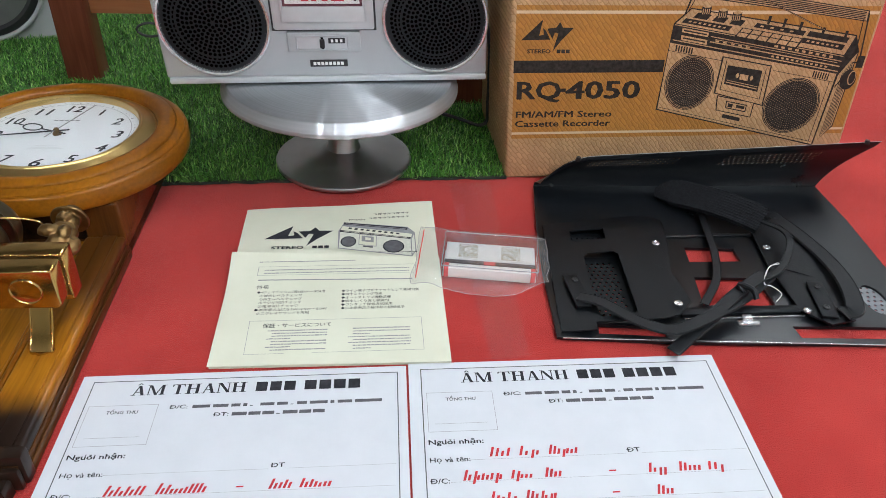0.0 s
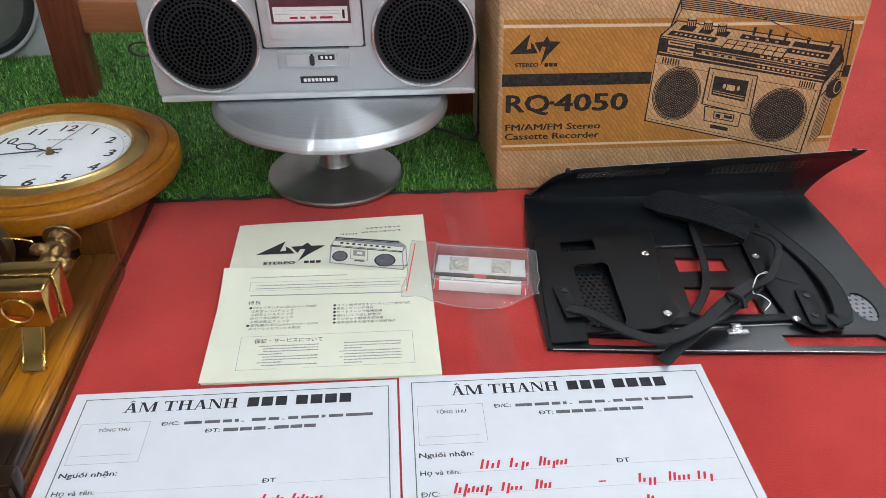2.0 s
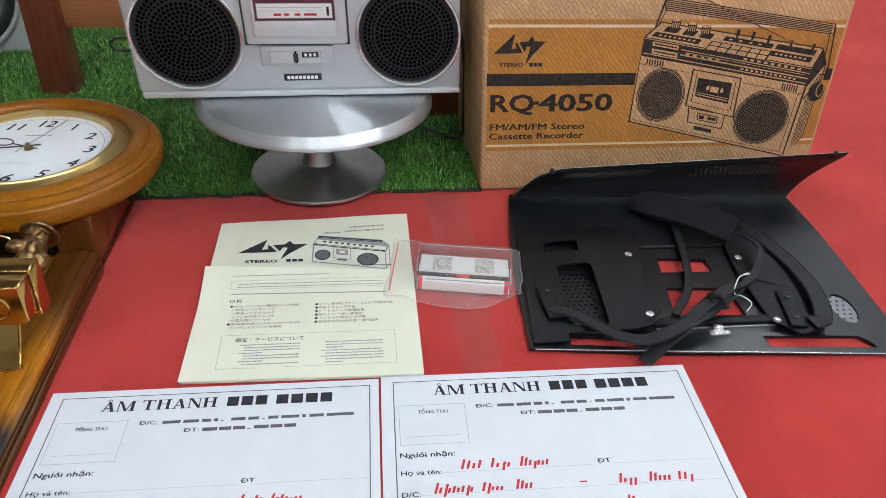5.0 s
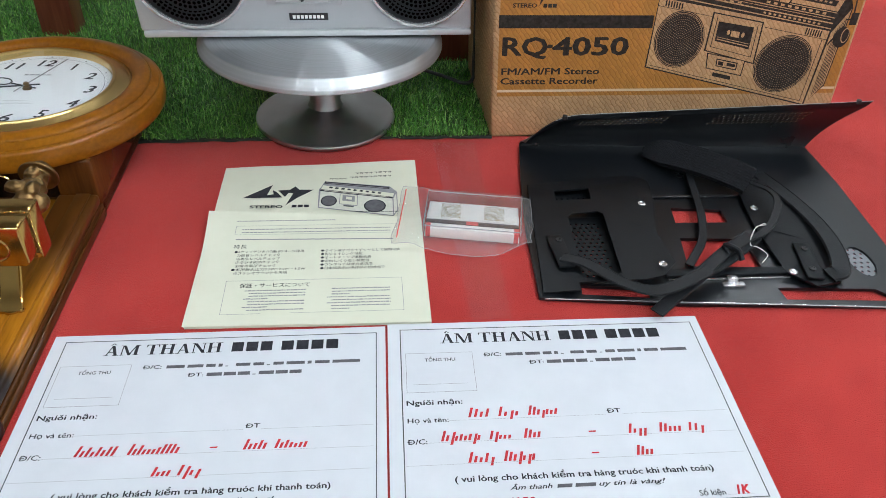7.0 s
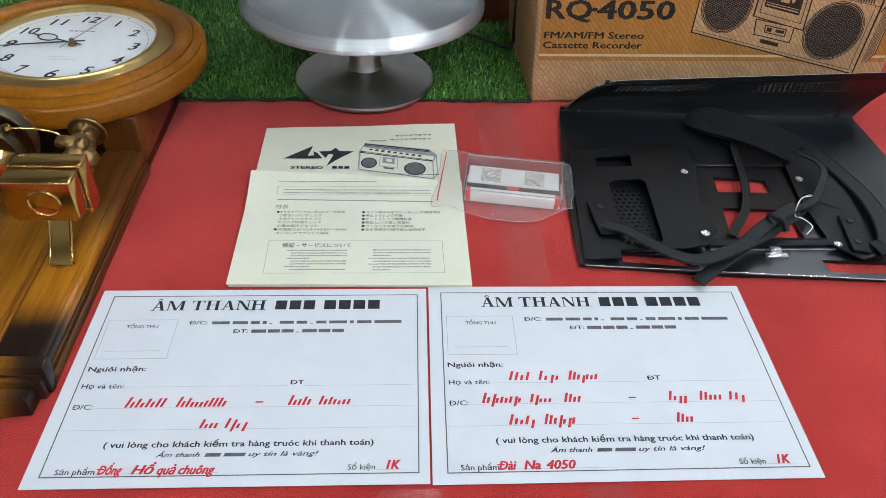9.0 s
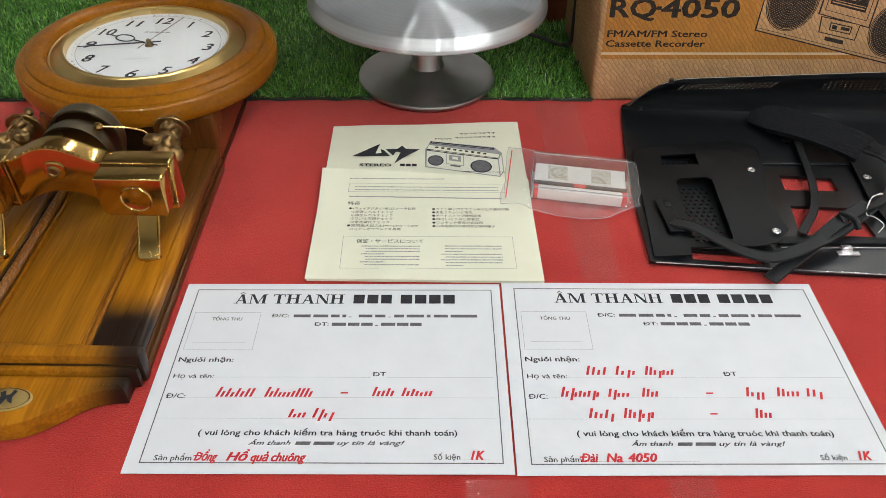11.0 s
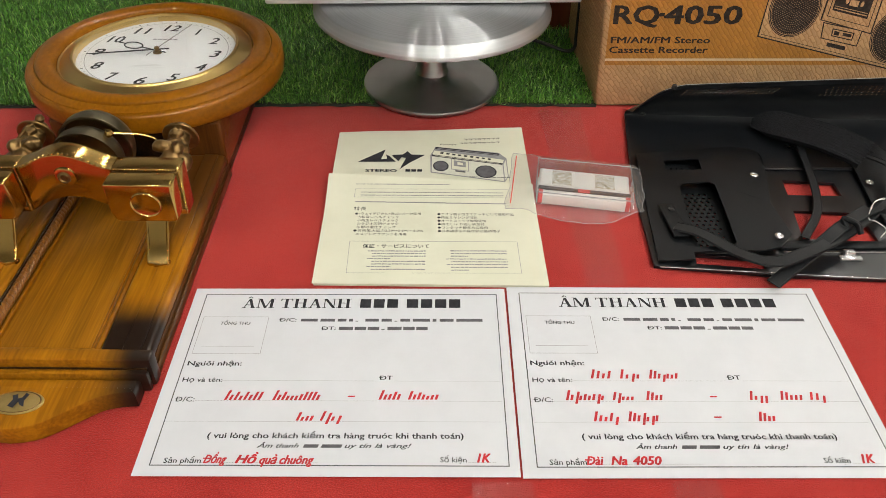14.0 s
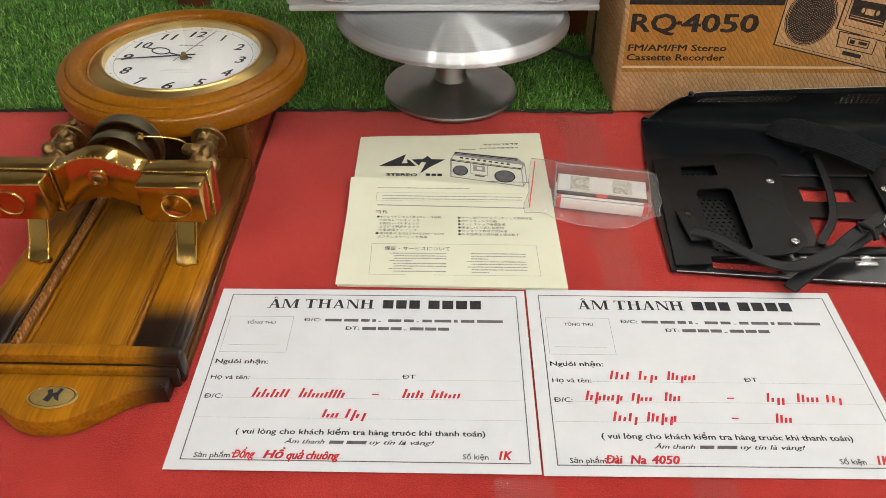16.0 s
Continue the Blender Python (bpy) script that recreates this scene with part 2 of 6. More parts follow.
M_BELL = noisy("dark_bell_metal", (0.15, 0.125, 0.075), (0.22, 0.19, 0.12), 40, 0.28, 0.4, 1.0)
M_DIAL = noisy("white_dial", (0.78, 0.79, 0.80), (0.81, 0.82, 0.83), 20, 0.5)
M_GLASS = clear("thin_glass", (0.97, 0.98, 0.98), 0.02, 0.0)
M_FILM = clear("milky_film", (0.985, 0.98, 0.985), 0.14, 0.085)
M_TAPE = clear("clear_tape", (0.99, 0.97, 0.97), 0.12, 0.025)
M_CASE = clear("clear_polystyrene", (0.995, 0.995, 0.995), 0.05, 0.004)
# Milky tint that imitates light gathered along edges of clear plastic.
M_EDGELIGHT = clear("edge_highlight", (0.95, 0.94, 0.95), 0.1, 0.4)
M_WHITEPL = noisy("white_card", (0.80, 0.79, 0.76), (0.86, 0.85, 0.82), 60, 0.5)
M_REDDARK = noisy("tinted_window", (0.20, 0.03, 0.04), (0.28, 0.05, 0.06), 60, 0.3)
M_GREYCAB = noisy("grey_cabinet", (0.36, 0.37, 0.37), (0.43, 0.44, 0.44), 10, 0.5)
M_REDPL = noisy("red_card", (0.65, 0.04, 0.04), (0.75, 0.06, 0.05), 60, 0.5)

m, nt, b = mat_base("grass_blade", (0.06, 0.16, 0.02), 0.5)
g = nt.nodes.new("ShaderNodeNewGeometry")
nt.links.new(ramp(nt, g.outputs["Random Per Island"], [(0.0, (0.010, 0.045, 0.005)), (0.5, (0.055, 0.19, 0.016)), (0.85, (0.14, 0.37, 0.04)), (1.0, (0.42, 0.62, 0.16))]), b.inputs["Base Color"])
M_GRASS = m

m, nt, b = mat_base("lamp_panel", (1, 1, 1))
b.inputs["Emission Color"].default_value = (1.0, 0.97, 0.93, 1)
b.inputs["Emission Strength"].default_value = 88.0
M_LAMP = m


# ---- builders ----
def thing(name, label, category, m=None, group="", kind=""):
    ob = tagged(new(name), label, category, group, kind)
    if m is not None:
        ob.matrix_basis = m
    ob.empty_display_size = 0.05
    return ob


def part(name, bm, material, parent, label="", smooth=True, kind=""):
    me = bpy.data.meshes.new(name)
    bm.normal_update()
    bm.to_mesh(me)
    bm.free()
    me.materials.append(material)
    if smooth:
        me.polygons.foreach_set("use_smooth", [True] * len(me.polygons))
        me.set_sharp_from_angle(angle=radians(38))
    ob = new(name, me)
    if parent is not None:
        ob.parent = parent
    return tagged(ob, label, kind=kind)


def block(x0, y0, z0, x1, y1, z1, bevel=0.0, seg=2):
    bm = bmesh.new()
    bmesh.ops.create_cube(bm, size=1)
    bmesh.ops.scale(bm, vec=(x1 - x0, y1 - y0, z1 - z0), verts=bm.verts)
    bmesh.ops.translate(bm, vec=((x0 + x1) / 2, (y0 + y1) / 2, (z0 + z1) / 2), verts=bm.verts)
    if bevel:
        bmesh.ops.bevel(bm, geom=bm.edges[:], offset=bevel, segments=seg, profile=0.5, affect="EDGES")
    return bm


def lathe(profile, steps=64, start=0.0):
    """Turn a profile of (radius, z) about z."""
    bm = bmesh.new()
    rings = []
    for r, z in profile:
        if r < 1e-6:
            rings.append([bm.verts.new((0, 0, z))])
        else:
            rings.append([bm.verts.new((r * math.cos(start + 2 * math.pi * i / steps), r * math.sin(start + 2 * math.pi * i / steps), z)) for i in range(steps)])
    for a, b2 in zip(rings, rings[1:]):
        for i in range(steps):
            j = (i + 1) % steps
            if len(a) == 1 and len(b2) > 1:
                bm.faces.new((a[0], b2[i], b2[j]))
            elif len(b2) == 1 and len(a) > 1:
                bm.faces.new((a[i], a[j], b2[0]))
            elif len(a) > 1:
                bm.faces.new((a[i], a[j], b2[j], b2[i]))
    bmesh.ops.recalc_face_normals(bm, faces=bm.faces)
    return bm


def prism(outline, z0, z1, bevel=0.0):
    """A plate with the outline (x, y), from z0 to z1."""
    bm = bmesh.new()
    vs = [bm.verts.new((x, y, z0)) for x, y in outline]
    f = bm.faces.new(vs)
    r = bmesh.ops.extrude_face_region(bm, geom=[f])
    up = [v for v in r["geom"] if isinstance(v, bmesh.types.BMVert)]
    for v in up:
        v.co.z = z1
    bmesh.ops.recalc_face_normals(bm, faces=bm.faces)
    if bevel:
        top = [e for e in bm.edges if all(v in up for v in e.verts)]
        bmesh.ops.bevel(bm, geom=top, offset=bevel, segments=2, profile=0.5, affect="EDGES")
    return bm


def spline(points, n=8):
    """A smooth line through the points."""
    p = [Vector(q) for q in points]
    p = [2 * p[0] - p[1]] + p + [2 * p[-1] - p[-2]]
    out = []
    for i in range(1, len(p) - 2):
        for k in range(n):
            t = k / n
            a, b2, c, d = p[i - 1], p[i], p[i + 1], p[i + 2]
            out.append(0.5 * (2 * b2 + (c - a) * t + (2 * a - 5 * b2 + 4 * c - d) * t * t + (3 * b2 - a - 3 * c + d) * t ** 3))
    return out + [p[-2]]


def tube(points, r, sides=8, bm=None):
    bm = bm or bmesh.new()
    rings = []
    for i, p in enumerate(points):
        d = (points[min(i + 1, len(points) - 1)] - points[max(i - 1, 0)]).normalized()
        a = d.cross(Vector((0, 0, 1)))
        a = a.normalized() if a.length > 1e-3 else Vector((1, 0, 0))
        c = a.cross(d)
        rings.append([bm.verts.new(p + r * (math.cos(2 * math.pi * k / sides) * a + math.sin(2 * math.pi * k / sides) * c)) for k in range(sides)])
    for a, c in zip(rings, rings[1:]):
        for k in range(sides):
            bm.faces.new((a[k], a[(k + 1) % sides], c[(k + 1) % sides], c[k]))
    bm.faces.new(rings[0][::-1])
    bm.faces.new(rings[-1])
    bmesh.ops.recalc_face_normals(bm, faces=bm.faces)
    return bm


def ribbon(points, width, thick=0.002, up=(0, 0, 1), taper=None):
    """A flat strap along the points, its broad side towards up."""
    bm = bmesh.new()
    rings = []
    for i, p in enumerate(points):
        d = (points[min(i + 1, len(points) - 1)] - points[max(i - 1, 0)]).normalized()
        u = Vector(up[i] if isinstance(up, list) else up)
        s = d.cross(u).normalized()
        n = s.cross(d).normalized()
        w = width * (taper[i] if taper else 1) / 2
        rings.append([bm.verts.new(p + s * a + n * c) for a, c in ((-w, 0), (-w * 0.9, thick), (w * 0.9, thick), (w, 0))])
    for a, c in zip(rings, rings[1:]):
        for k in range(4):
            bm.faces.new((a[k], a[(k + 1) % 4], c[(k + 1) % 4], c[k]))
    bm.faces.new(rings[0][::-1])
    bm.faces.new(rings[-1])
    bmesh.ops.recalc_face_normals(bm, faces=bm.faces)
    return bm


def sheet(nx, ny, place):
    """A grid over the unit square, set out by place(u, v)."""
    bm = bmesh.new()
    g2 = [[bm.verts.new(place(i / nx, j / ny)) for i in range(nx + 1)] for j in range(ny + 1)]
    for j in range(ny):
        for i in range(nx):
            bm.faces.new((g2[j][i], g2[j][i + 1], g2[j + 1][i + 1], g2[j + 1][i]))
    return bm


def flat(polys, z=0.0, place=None):
    """Flat printed shapes: each a list of (x, y)."""
    bm = bmesh.new()
    for poly in polys:
        vs = [bm.verts.new(place(x, y) if place else (x, y, z)) for x, y in poly]
        f = bm.faces.new(vs)
        f.normal_update()
    if not place:
        for f in bm.faces:
            if f.normal.z < 0:
                f.normal_flip()
    return bm


def rect(x0, y0, x1, y1, slant=0.0):
    return [(x0, y0), (x1, y0), (x1 + slant, y1), (x0 + slant, y1)]


def rules(x0, y0, x1, y1, w):
    """The four sides of a ruled box."""
    return [rect(x0, y0, x1, y0 + w), rect(x0, y1 - w, x1, y1), rect(x0, y0 + w, x0 + w, y1 - w), rect(x1 - w, y0 + w, x1, y1 - w)]


def ellipse(cx, cy, rx, ry, n=32, turn=0.0):
    c, s = math.cos(turn), math.sin(turn)
    return [(cx + rx * math.cos(a) * c - ry * math.sin(a) * s, cy + rx * math.cos(a) * s + ry * math.sin(a) * c) for a in [2 * math.pi * k / n for k in range(n)]]


def letters(body, x, y, width, height, bold=0.0, shear=0.0, place=None):
    """Lettering as a flat mesh: its baseline starts at (x, y), it is width long, and its tallest plain capital is height high."""
    cu = bpy.data.curves.new("lettering", "FONT")
    cu.body, cu.shear, cu.resolution_u = body, shear, 2
    ob = bpy.data.objects.new("lettering", cu)
    scene.collection.objects.link(ob)
    deps = bpy.context.evaluated_depsgraph_get()
    me = bpy.data.meshes.new_from_object(ob.evaluated_get(deps))
    bm = bmesh.new()
    bm.from_mesh(me)
    bpy.data.objects.remove(ob)
    bpy.data.meshes.remove(me)
    bpy.data.curves.remove(cu)
    x0 = min(v.co.x for v in bm.verts)
    x1 = max(v.co.x for v in bm.verts)
    kx, ky = width / (x1 - x0), height / 0.73
    if bold:
        thin = bm.copy()
        for q, (sx2, sy2) in enumerate(((-1, 0.5), (1, -0.5), (-0.6, -0.5), (0.6, 0.5))):
            extra = thin.copy()
            for v in extra.verts:
                v.co.x += sx2 * bold * 0.55
                v.co.y += sy2 * bold * 0.55
                v.co.z = (q + 1) * 0.00003
            bm = join(bm, extra)
        thin.free()
    for v in bm.verts:
        px, py = x + (v.co.x - x0) * kx, y + v.co.y * ky
        dz = v.co.z
        v.co = place(px, py) if place else (px, py, 0)
        v.co.y -= dz
        v.co.z += dz
    return bm


def join(*bms):
    first = bms[0]
    for other in bms[1:]:
        me = bpy.data.meshes.new("join")
        other.to_mesh(me)
        first.from_mesh(me)
        bpy.data.meshes.remove(me)
        other.free()
    return first


def moved(bm, m):
    bmesh.ops.transform(bm, matrix=m, verts=bm.verts)
    return bm


# ---- the room ----
# Grey floor is unseen, added so that less red light bounces around.
tagged(part("floor", block(-3.0, -5.0, -0.06, 3.0, 3.0, -0.004), M_TILEFLOOR, None), "plain grey floor under the carpet, unseen, added to keep bounced light neutral", "floor", kind="structure")
tagged(part("carpet", sheet(12, 12, lambda u, v: (-1.5 + 3.2 * u, -1.1 + 2.9 * v, 0)), M_CARPET, None), "red needle-felt carpet laid on the shop floor", "carpet", kind="structure")
for nm, bm in (("wall_north", block(-3.1, 3, 0, 3.1, 3.1, 2.8)), ("wall_south", block(-3.1, -5.1, 0, 3.1, -5, 2.8)),
               ("wall_east", block(3, -5, 0, 3.1, 3, 2.8)), ("wall_west", block(-3.1, -5, 0, -3, 3, 2.8))):
    tagged(part(nm, bm, M_WALL, None), "plain pale grey painted shop wall", "wall", kind="structure")
tagged(part("ceiling", block(-3.1, -5.1, 2.8, 3.1, 3.1, 2.9), M_CEILING, None), "plain dull grey ceiling", "ceiling", kind="structure")
# Unseen fittings: reflections show ceiling lamps, their number and places are set for brightness.
first = None
for k, (lx, ly) in enumerate([(-1.1, -2.1), (0.4, -2.2), (1.9, -1.4), (1.0, -0.7), (-0.4, -3.3), (1.2, -3.4), (0.3, -4.3), (2.3, -2.7), (1.35, 0.5), (0.1, 2.1), (2.3, 2.3)]):
    if first is None:
        first = thing("ceiling_light", "long white fluorescent light fitting under the ceiling, unseen, placed to balance brightness", "ceiling light", pose(lx, ly, 2.74), "ceiling lights")
        part("housing", block(-0.08, -0.62, 0.02, 0.08, 0.62, 0.06, 0.005), M_WALL, first)
        part("diffuser", block(-0.03, -0.6, 0.0, 0.03, 0.6, 0.02, 0.004), M_LAMP, first)
    else:
        copy_thing(first, pose(lx, ly, 2.74))

# ---- grass mat ----
GX0, GX1, GY1 = -1.25, 0.40, 1.05
mat = thing("grass_mat", "artificial green grass mat with a dark cut edge on the carpet", "grass mat")


def mat_front(x):
    return 0.358 + 0.03 * min(0.0, x + 0.05)


part("backing", sheet(30, 6, lambda u, v: (GX0 + (GX1 - GX0) * u, mat_front(GX0 + (GX1 - GX0) * u) * (1 - v) + GY1 * v, 0.003)), M_MAT, mat)
part("edge", ribbon([Vector((GX0 + (0.152 - GX0) * k / 120, mat_front(GX0 + (0.152 - GX0) * k / 120) - 0.001 + 0.004 * noise.noise((k * 0.5, 3, 0)) , 0.001)) for k in range(121)], 0.006, 0.003), M_MATEDGE, mat)
rng = np.random.default_rng(4)
N = 190000
bx = rng.uniform(GX0, GX1, N)
front = 0.3555 + 0.03 * np.minimum(0.0, bx + 0.05)
by = front + (GY1 - front) * rng.uniform(0, 1, N) ** 1.15
keep = ((bx + 0.068) ** 2 + (by - 0.409) ** 2 > 0.094 ** 2) & ~((bx > 0.148) & (by > 0.35) & (by < 0.57)) & ~((bx > -0.49) & (bx < -0.298) & (by < 0.40))
keep &= ~((bx > -0.523) & (bx < -0.465) & (by > 0.680) & (by < 0.735)) & ~((bx > 0.095) & (bx < 0.153) & (by > 0.59) & (by < 0.648))
bx, by = bx[keep], by[keep]
N = len(bx)
ang, lean = rng.uniform(0, 2 * np.pi, N), rng.uniform(0.1, 1.0, N)
h = rng.uniform(0.005, 0.015, N) * (1 - 0.4 * lean)
w = rng.uniform(0.0004, 0.0008, N)
dx, dy = np.cos(ang), np.sin(ang)
reach = lean * rng.uniform(0.006, 0.022, N)
co = np.empty((N, 5, 3))
for k, (f, up, wd) in enumerate(((0, 0, -1), (0, 0, 1), (0.35, 0.62, 0.9), (0.35, 0.62, -0.9), (1, 1, 0))):
    co[:, k, 0] = bx + dx * reach * f - dy * w * wd
    co[:, k, 1] = by + dy * reach * f + dx * w * wd
    co[:, k, 2] = 0.003 + h * up
idx = (np.arange(N) * 5)[:, None]
faces = np.concatenate([idx + [0, 1, 2], idx + [0, 2, 3], idx + [3, 2, 4]])
me = bpy.data.meshes.new("blades")
me.from_pydata(co.reshape(-1, 3), [], faces)
me.materials.append(M_GRASS)
blades = tagged(new("grass", me), "tufts of curly green plastic grass", kind="stuff")
blades.parent = mat


# ---- shipping labels ----
GLYPHS = {  # stems as (bottom x, bottom y, top x, top y, width), feet as (x, y, width); units of the em
    "A": (0.722, [(0.10, 0.0, 0.315, 0.67, 0.055), (0.50, 0.0, 0.285, 0.67, 0.15), (0.19, 0.20, 0.49, 0.20, 0.0)], [(0.01, 0, 0.22), (0.43, 0, 0.28)]),
    "M": (0.944, [(0.09, 0.0, 0.09, 0.67, 0.05), (0.42, 0.0, 0.10, 0.67, 0.14), (0.45, 0.0, 0.70, 0.67, 0.06), (0.70, 0.0, 0.70, 0.67, 0.15)], [(0.015, 0, 0.21), (0.63, 0, 0.29), (0.015, 0.64, 0.20), (0.72, 0.64, 0.21)]),
    "T": (0.667, [(0.26, 0.0, 0.26, 0.67, 0.15)], [(0.17, 0, 0.33), (0.03, 0.625, 0.61), (0.03, 0.50, 0.035), (0.605, 0.50, 0.035), (0.03, 0.56, 0.06), (0.58, 0.56, 0.06)]),
    "H": (0.778, [(0.11, 0.0, 0.11, 0.67, 0.15), (0.52, 0.0, 0.52, 0.67, 0.15), (0.26, 0.34, 0.52, 0.34, 0.0)], [(0.02, 0, 0.33), (0.43, 0, 0.33), (0.02, 0.64, 0.33), (0.43, 0.64, 0.33)]),
    "N": (0.722, [(0.10, 0.0, 0.10, 0.67, 0.05), (0.54, 0.0, 0.09, 0.67, 0.16), (0.59, 0.0, 0.59, 0.67, 0.05)], [(0.015, 0, 0.22), (0.015, 0.64, 0.16), (0.49, 0.64, 0.22)]),
    " ": (0.250, [], [])}


def serif_caps(body, x, y, em, put):
    """Bold capitals with thick and thin stems and small feet, as one flat print."""
    bm = bmesh.new()

    def quad(pts, lift):
        bm.faces.new([bm.verts.new(put(x + px * em, y + py * em, lift)) for px, py in pts])

    for ch in body:
        adv, stems, feet = GLYPHS["A" if ch == "Â" else ch]
        for k, (x0, y0, x1, y1, w) in enumerate(stems):
            if w == 0.0:
                quad([(x0, y0), (x1, y0), (x1, y0 + 0.045), (x0, y0 + 0.045)], 0.00045)
            else:
                quad([(x0, y0), (x0 + w, y0), (x1 + w, y1), (x1, y1)], 0.0003 + 0.00004 * k)
        for fx, fy, fw in feet:
            fh = 0.07 if fw < 0.09 else (0.045 if ch == "T" and fy > 0.6 else 0.032)
            quad([(fx, fy), (fx + fw, fy), (fx + fw, fy + fh), (fx, fy + fh)], 0.0005)
        if ch == "Â":
            quad([(0.21, 0.72), (0.28, 0.72), (0.37, 0.80), (0.345, 0.86)], 0.0003)
            quad([(0.345, 0.86), (0.37, 0.80), (0.44, 0.72), (0.51, 0.72)], 0.0003)
        x += adv * em
    bmesh.ops.recalc_face_normals(bm, faces=bm.faces)
    for f in bm.faces:
        f.normal_update()
        if f.normal.z < 0:
            f.normal_flip()
    return bm


def shipping_label(corners, heading, written, product, seed):
    """A landscape sheet with printed form lines and red marker writing. corners: top left, top right, bottom right, bottom left."""
    tl, tr, br, bl = [Vector((*c, 0)) for c in corners]
    W, H = 0.297, 0.21

    def put(x, y, z=0.0):
        u, v = x / W, -y / H
        p = (tl * (1 - u) + tr * u) * (1 - v) + (bl * (1 - u) + br * u) * v
        z0 = 0.0012 + 0.0012 * noise.noise((u * 2 + seed, v * 2, 0)) * (1 - min(1, 4 * abs(0.5 - v))) + 0.0006
        return (p.x, p.y, z0 + z)

    paper = thing("shipping_label", heading, "label", group="shipping labels")
    top = sheet(48, 32, lambda u, v: put(u * W, -H + v * H))
    r = bmesh.ops.extrude_face_region(top, geom=top.faces[:])
    for v in r["geom"]:
        if isinstance(v, bmesh.types.BMVert):
            v.co.z -= 0.0004
    bmesh.ops.recalc_face_normals(top, faces=top.faces)
    part("paper", top, M_PAPER, paper)

    def ink(x, y):
        return put(x, y, 0.0003)

    def text(body, x, y, width, height, bold=0.025, shear=0.0, mat=M_INK):
        part("lettering", letters(body, x, y, width, height, bold, shear, ink), mat, paper, smooth=False)

    def bars(name, polys, mat, kind=""):
        part(name, flat(polys, place=ink), mat, paper, smooth=False, kind=kind)

    fine = [s for r0 in (rules(0.011, -0.201, 0.289, -0.008, 0.0009), ) for s in r0]
    long_rules = []
    for s in fine:
        (xa, ya), (xb, yb) = s[0], s[2]
        n = 12
        for k in range(n):
            if xb - xa > yb - ya:
                long_rules.append(rect(xa + (xb - xa) * k / n, ya, xa + (xb - xa) * (k + 1) / n, yb))
            else:
                long_rules.append(rect(xa, ya + (yb - ya) * k / n, xb, ya + (yb - ya) * (k + 1) / n))
    bars("border", long_rules, M_BLUELINE, "stuff")
    bars("stamp_box", rules(0.0155, -0.0852, 0.0755, -0.0388, 0.00035) + [rect(0.0215, -0.0763, 0.068, -0.0760)], M_INKGREY, "stuff")
    text("TỔNG THU", 0.0325, -0.0492, 0.027, 0.0040, 0.02)
    part("heading", serif_caps("ÂM THANH", 0.0475, -0.0272, 0.0184, put), M_INK, paper, "bold serif heading", smooth=False)
    r2 = random.Random(seed)
    for x0, n, w in ((0.1585, 3, 0.0128), (0.2027, 4, 0.0134)):
        for k in range(n):
            bars("bar", [rect(x0 + k * w, -0.0268, x0 + k * w + w - 0.0026, -0.0150)], M_INK)
    text("D/C:", 0.0863, -0.0450, 0.0150, 0.0046, 0.03)
    bars("bar", [rect(0.0855, -0.0430, 0.0890, -0.0424)], M_INK)
    for x0, x1 in ((0.1055, 0.1210), (0.1235, 0.1370), (0.1395, 0.1475), (0.1500, 0.1535), (0.1560, 0.1585), (0.1650, 0.1775), (0.1800, 0.1895), (0.1920, 0.1945), (0.1975, 0.2065), (0.2090, 0.2250), (0.2275, 0.2310), (0.2340, 0.2470), (0.2495, 0.2740)):
        bars("bar", [rect(x0, -0.0450, x1, -0.0450 + (0.0036 if x1 - x0 > 0.003 else 0.0010))], M_INKSOFT)
    text("DT:", 0.1262, -0.0558, 0.0125, 0.0046, 0.03)
    bars("bar", [rect(0.1254, -0.0538, 0.1290, -0.0532)], M_INK)
    for x0, x1 in ((0.1415, 0.1545), (0.1560, 0.1665), (0.1680, 0.1785), (0.1805, 0.1835), (0.1860, 0.1990), (0.2005, 0.2110), (0.2125, 0.2230)):
        bars("bar", [rect(x0, -0.0558, x1, -0.0558 + (0.0040 if x1 - x0 > 0.004 else 0.0010))], M_INKSOFT)
    text("Nguòi nhận:", 0.0150, -0.0988, 0.0465, 0.0054, 0.035)
    for x in (0.0288, 0.0332):
        bars("bar", [rect(x, -0.0952, x + 0.0008, -0.0936, 0.0005)], M_INK)
    text("Họ và tên:", 0.0152, -0.1172, 0.0335, 0.0050, 0.02)
    text("DT", 0.1830, -0.1146, 0.0107, 0.0048, 0.03)
    bars("bar", [rect(0.1822, -0.1125, 0.1857, -0.1119)], M_INK)
    text("D/C:", 0.0152, -0.1385, 0.0150, 0.0052, 0.02)
    bars("bar", [rect(0.0144, -0.1362, 0.0180, -0.1356)], M_INK)
    text("( vui lòng cho khách kiểm tra hàng truóc khi thanh toán)", 0.0495, -0.1752, 0.204, 0.0056, 0.035)
    text("Âm thanh", 0.0905, -0.1842, 0.0325, 0.0044, 0.02, 0.35)
    for q in [rect(0.1265, -0.1842, 0.1380, -0.1810, 0.001), rect(0.1405, -0.1842, 0.1565, -0.1810, 0.001)]:
        bars("bar", [q], M_INKSOFT)
    text("uy tín là vàng!", 0.1595, -0.1842, 0.0525, 0.0044, 0.02, 0.35)
    text("Sản phẩm", 0.0213, -0.1985, 0.0285, 0.0050, 0.02)
    text("Số kiện", 0.2350, -0.1972, 0.0205, 0.0050, 0.02)
    dots = []
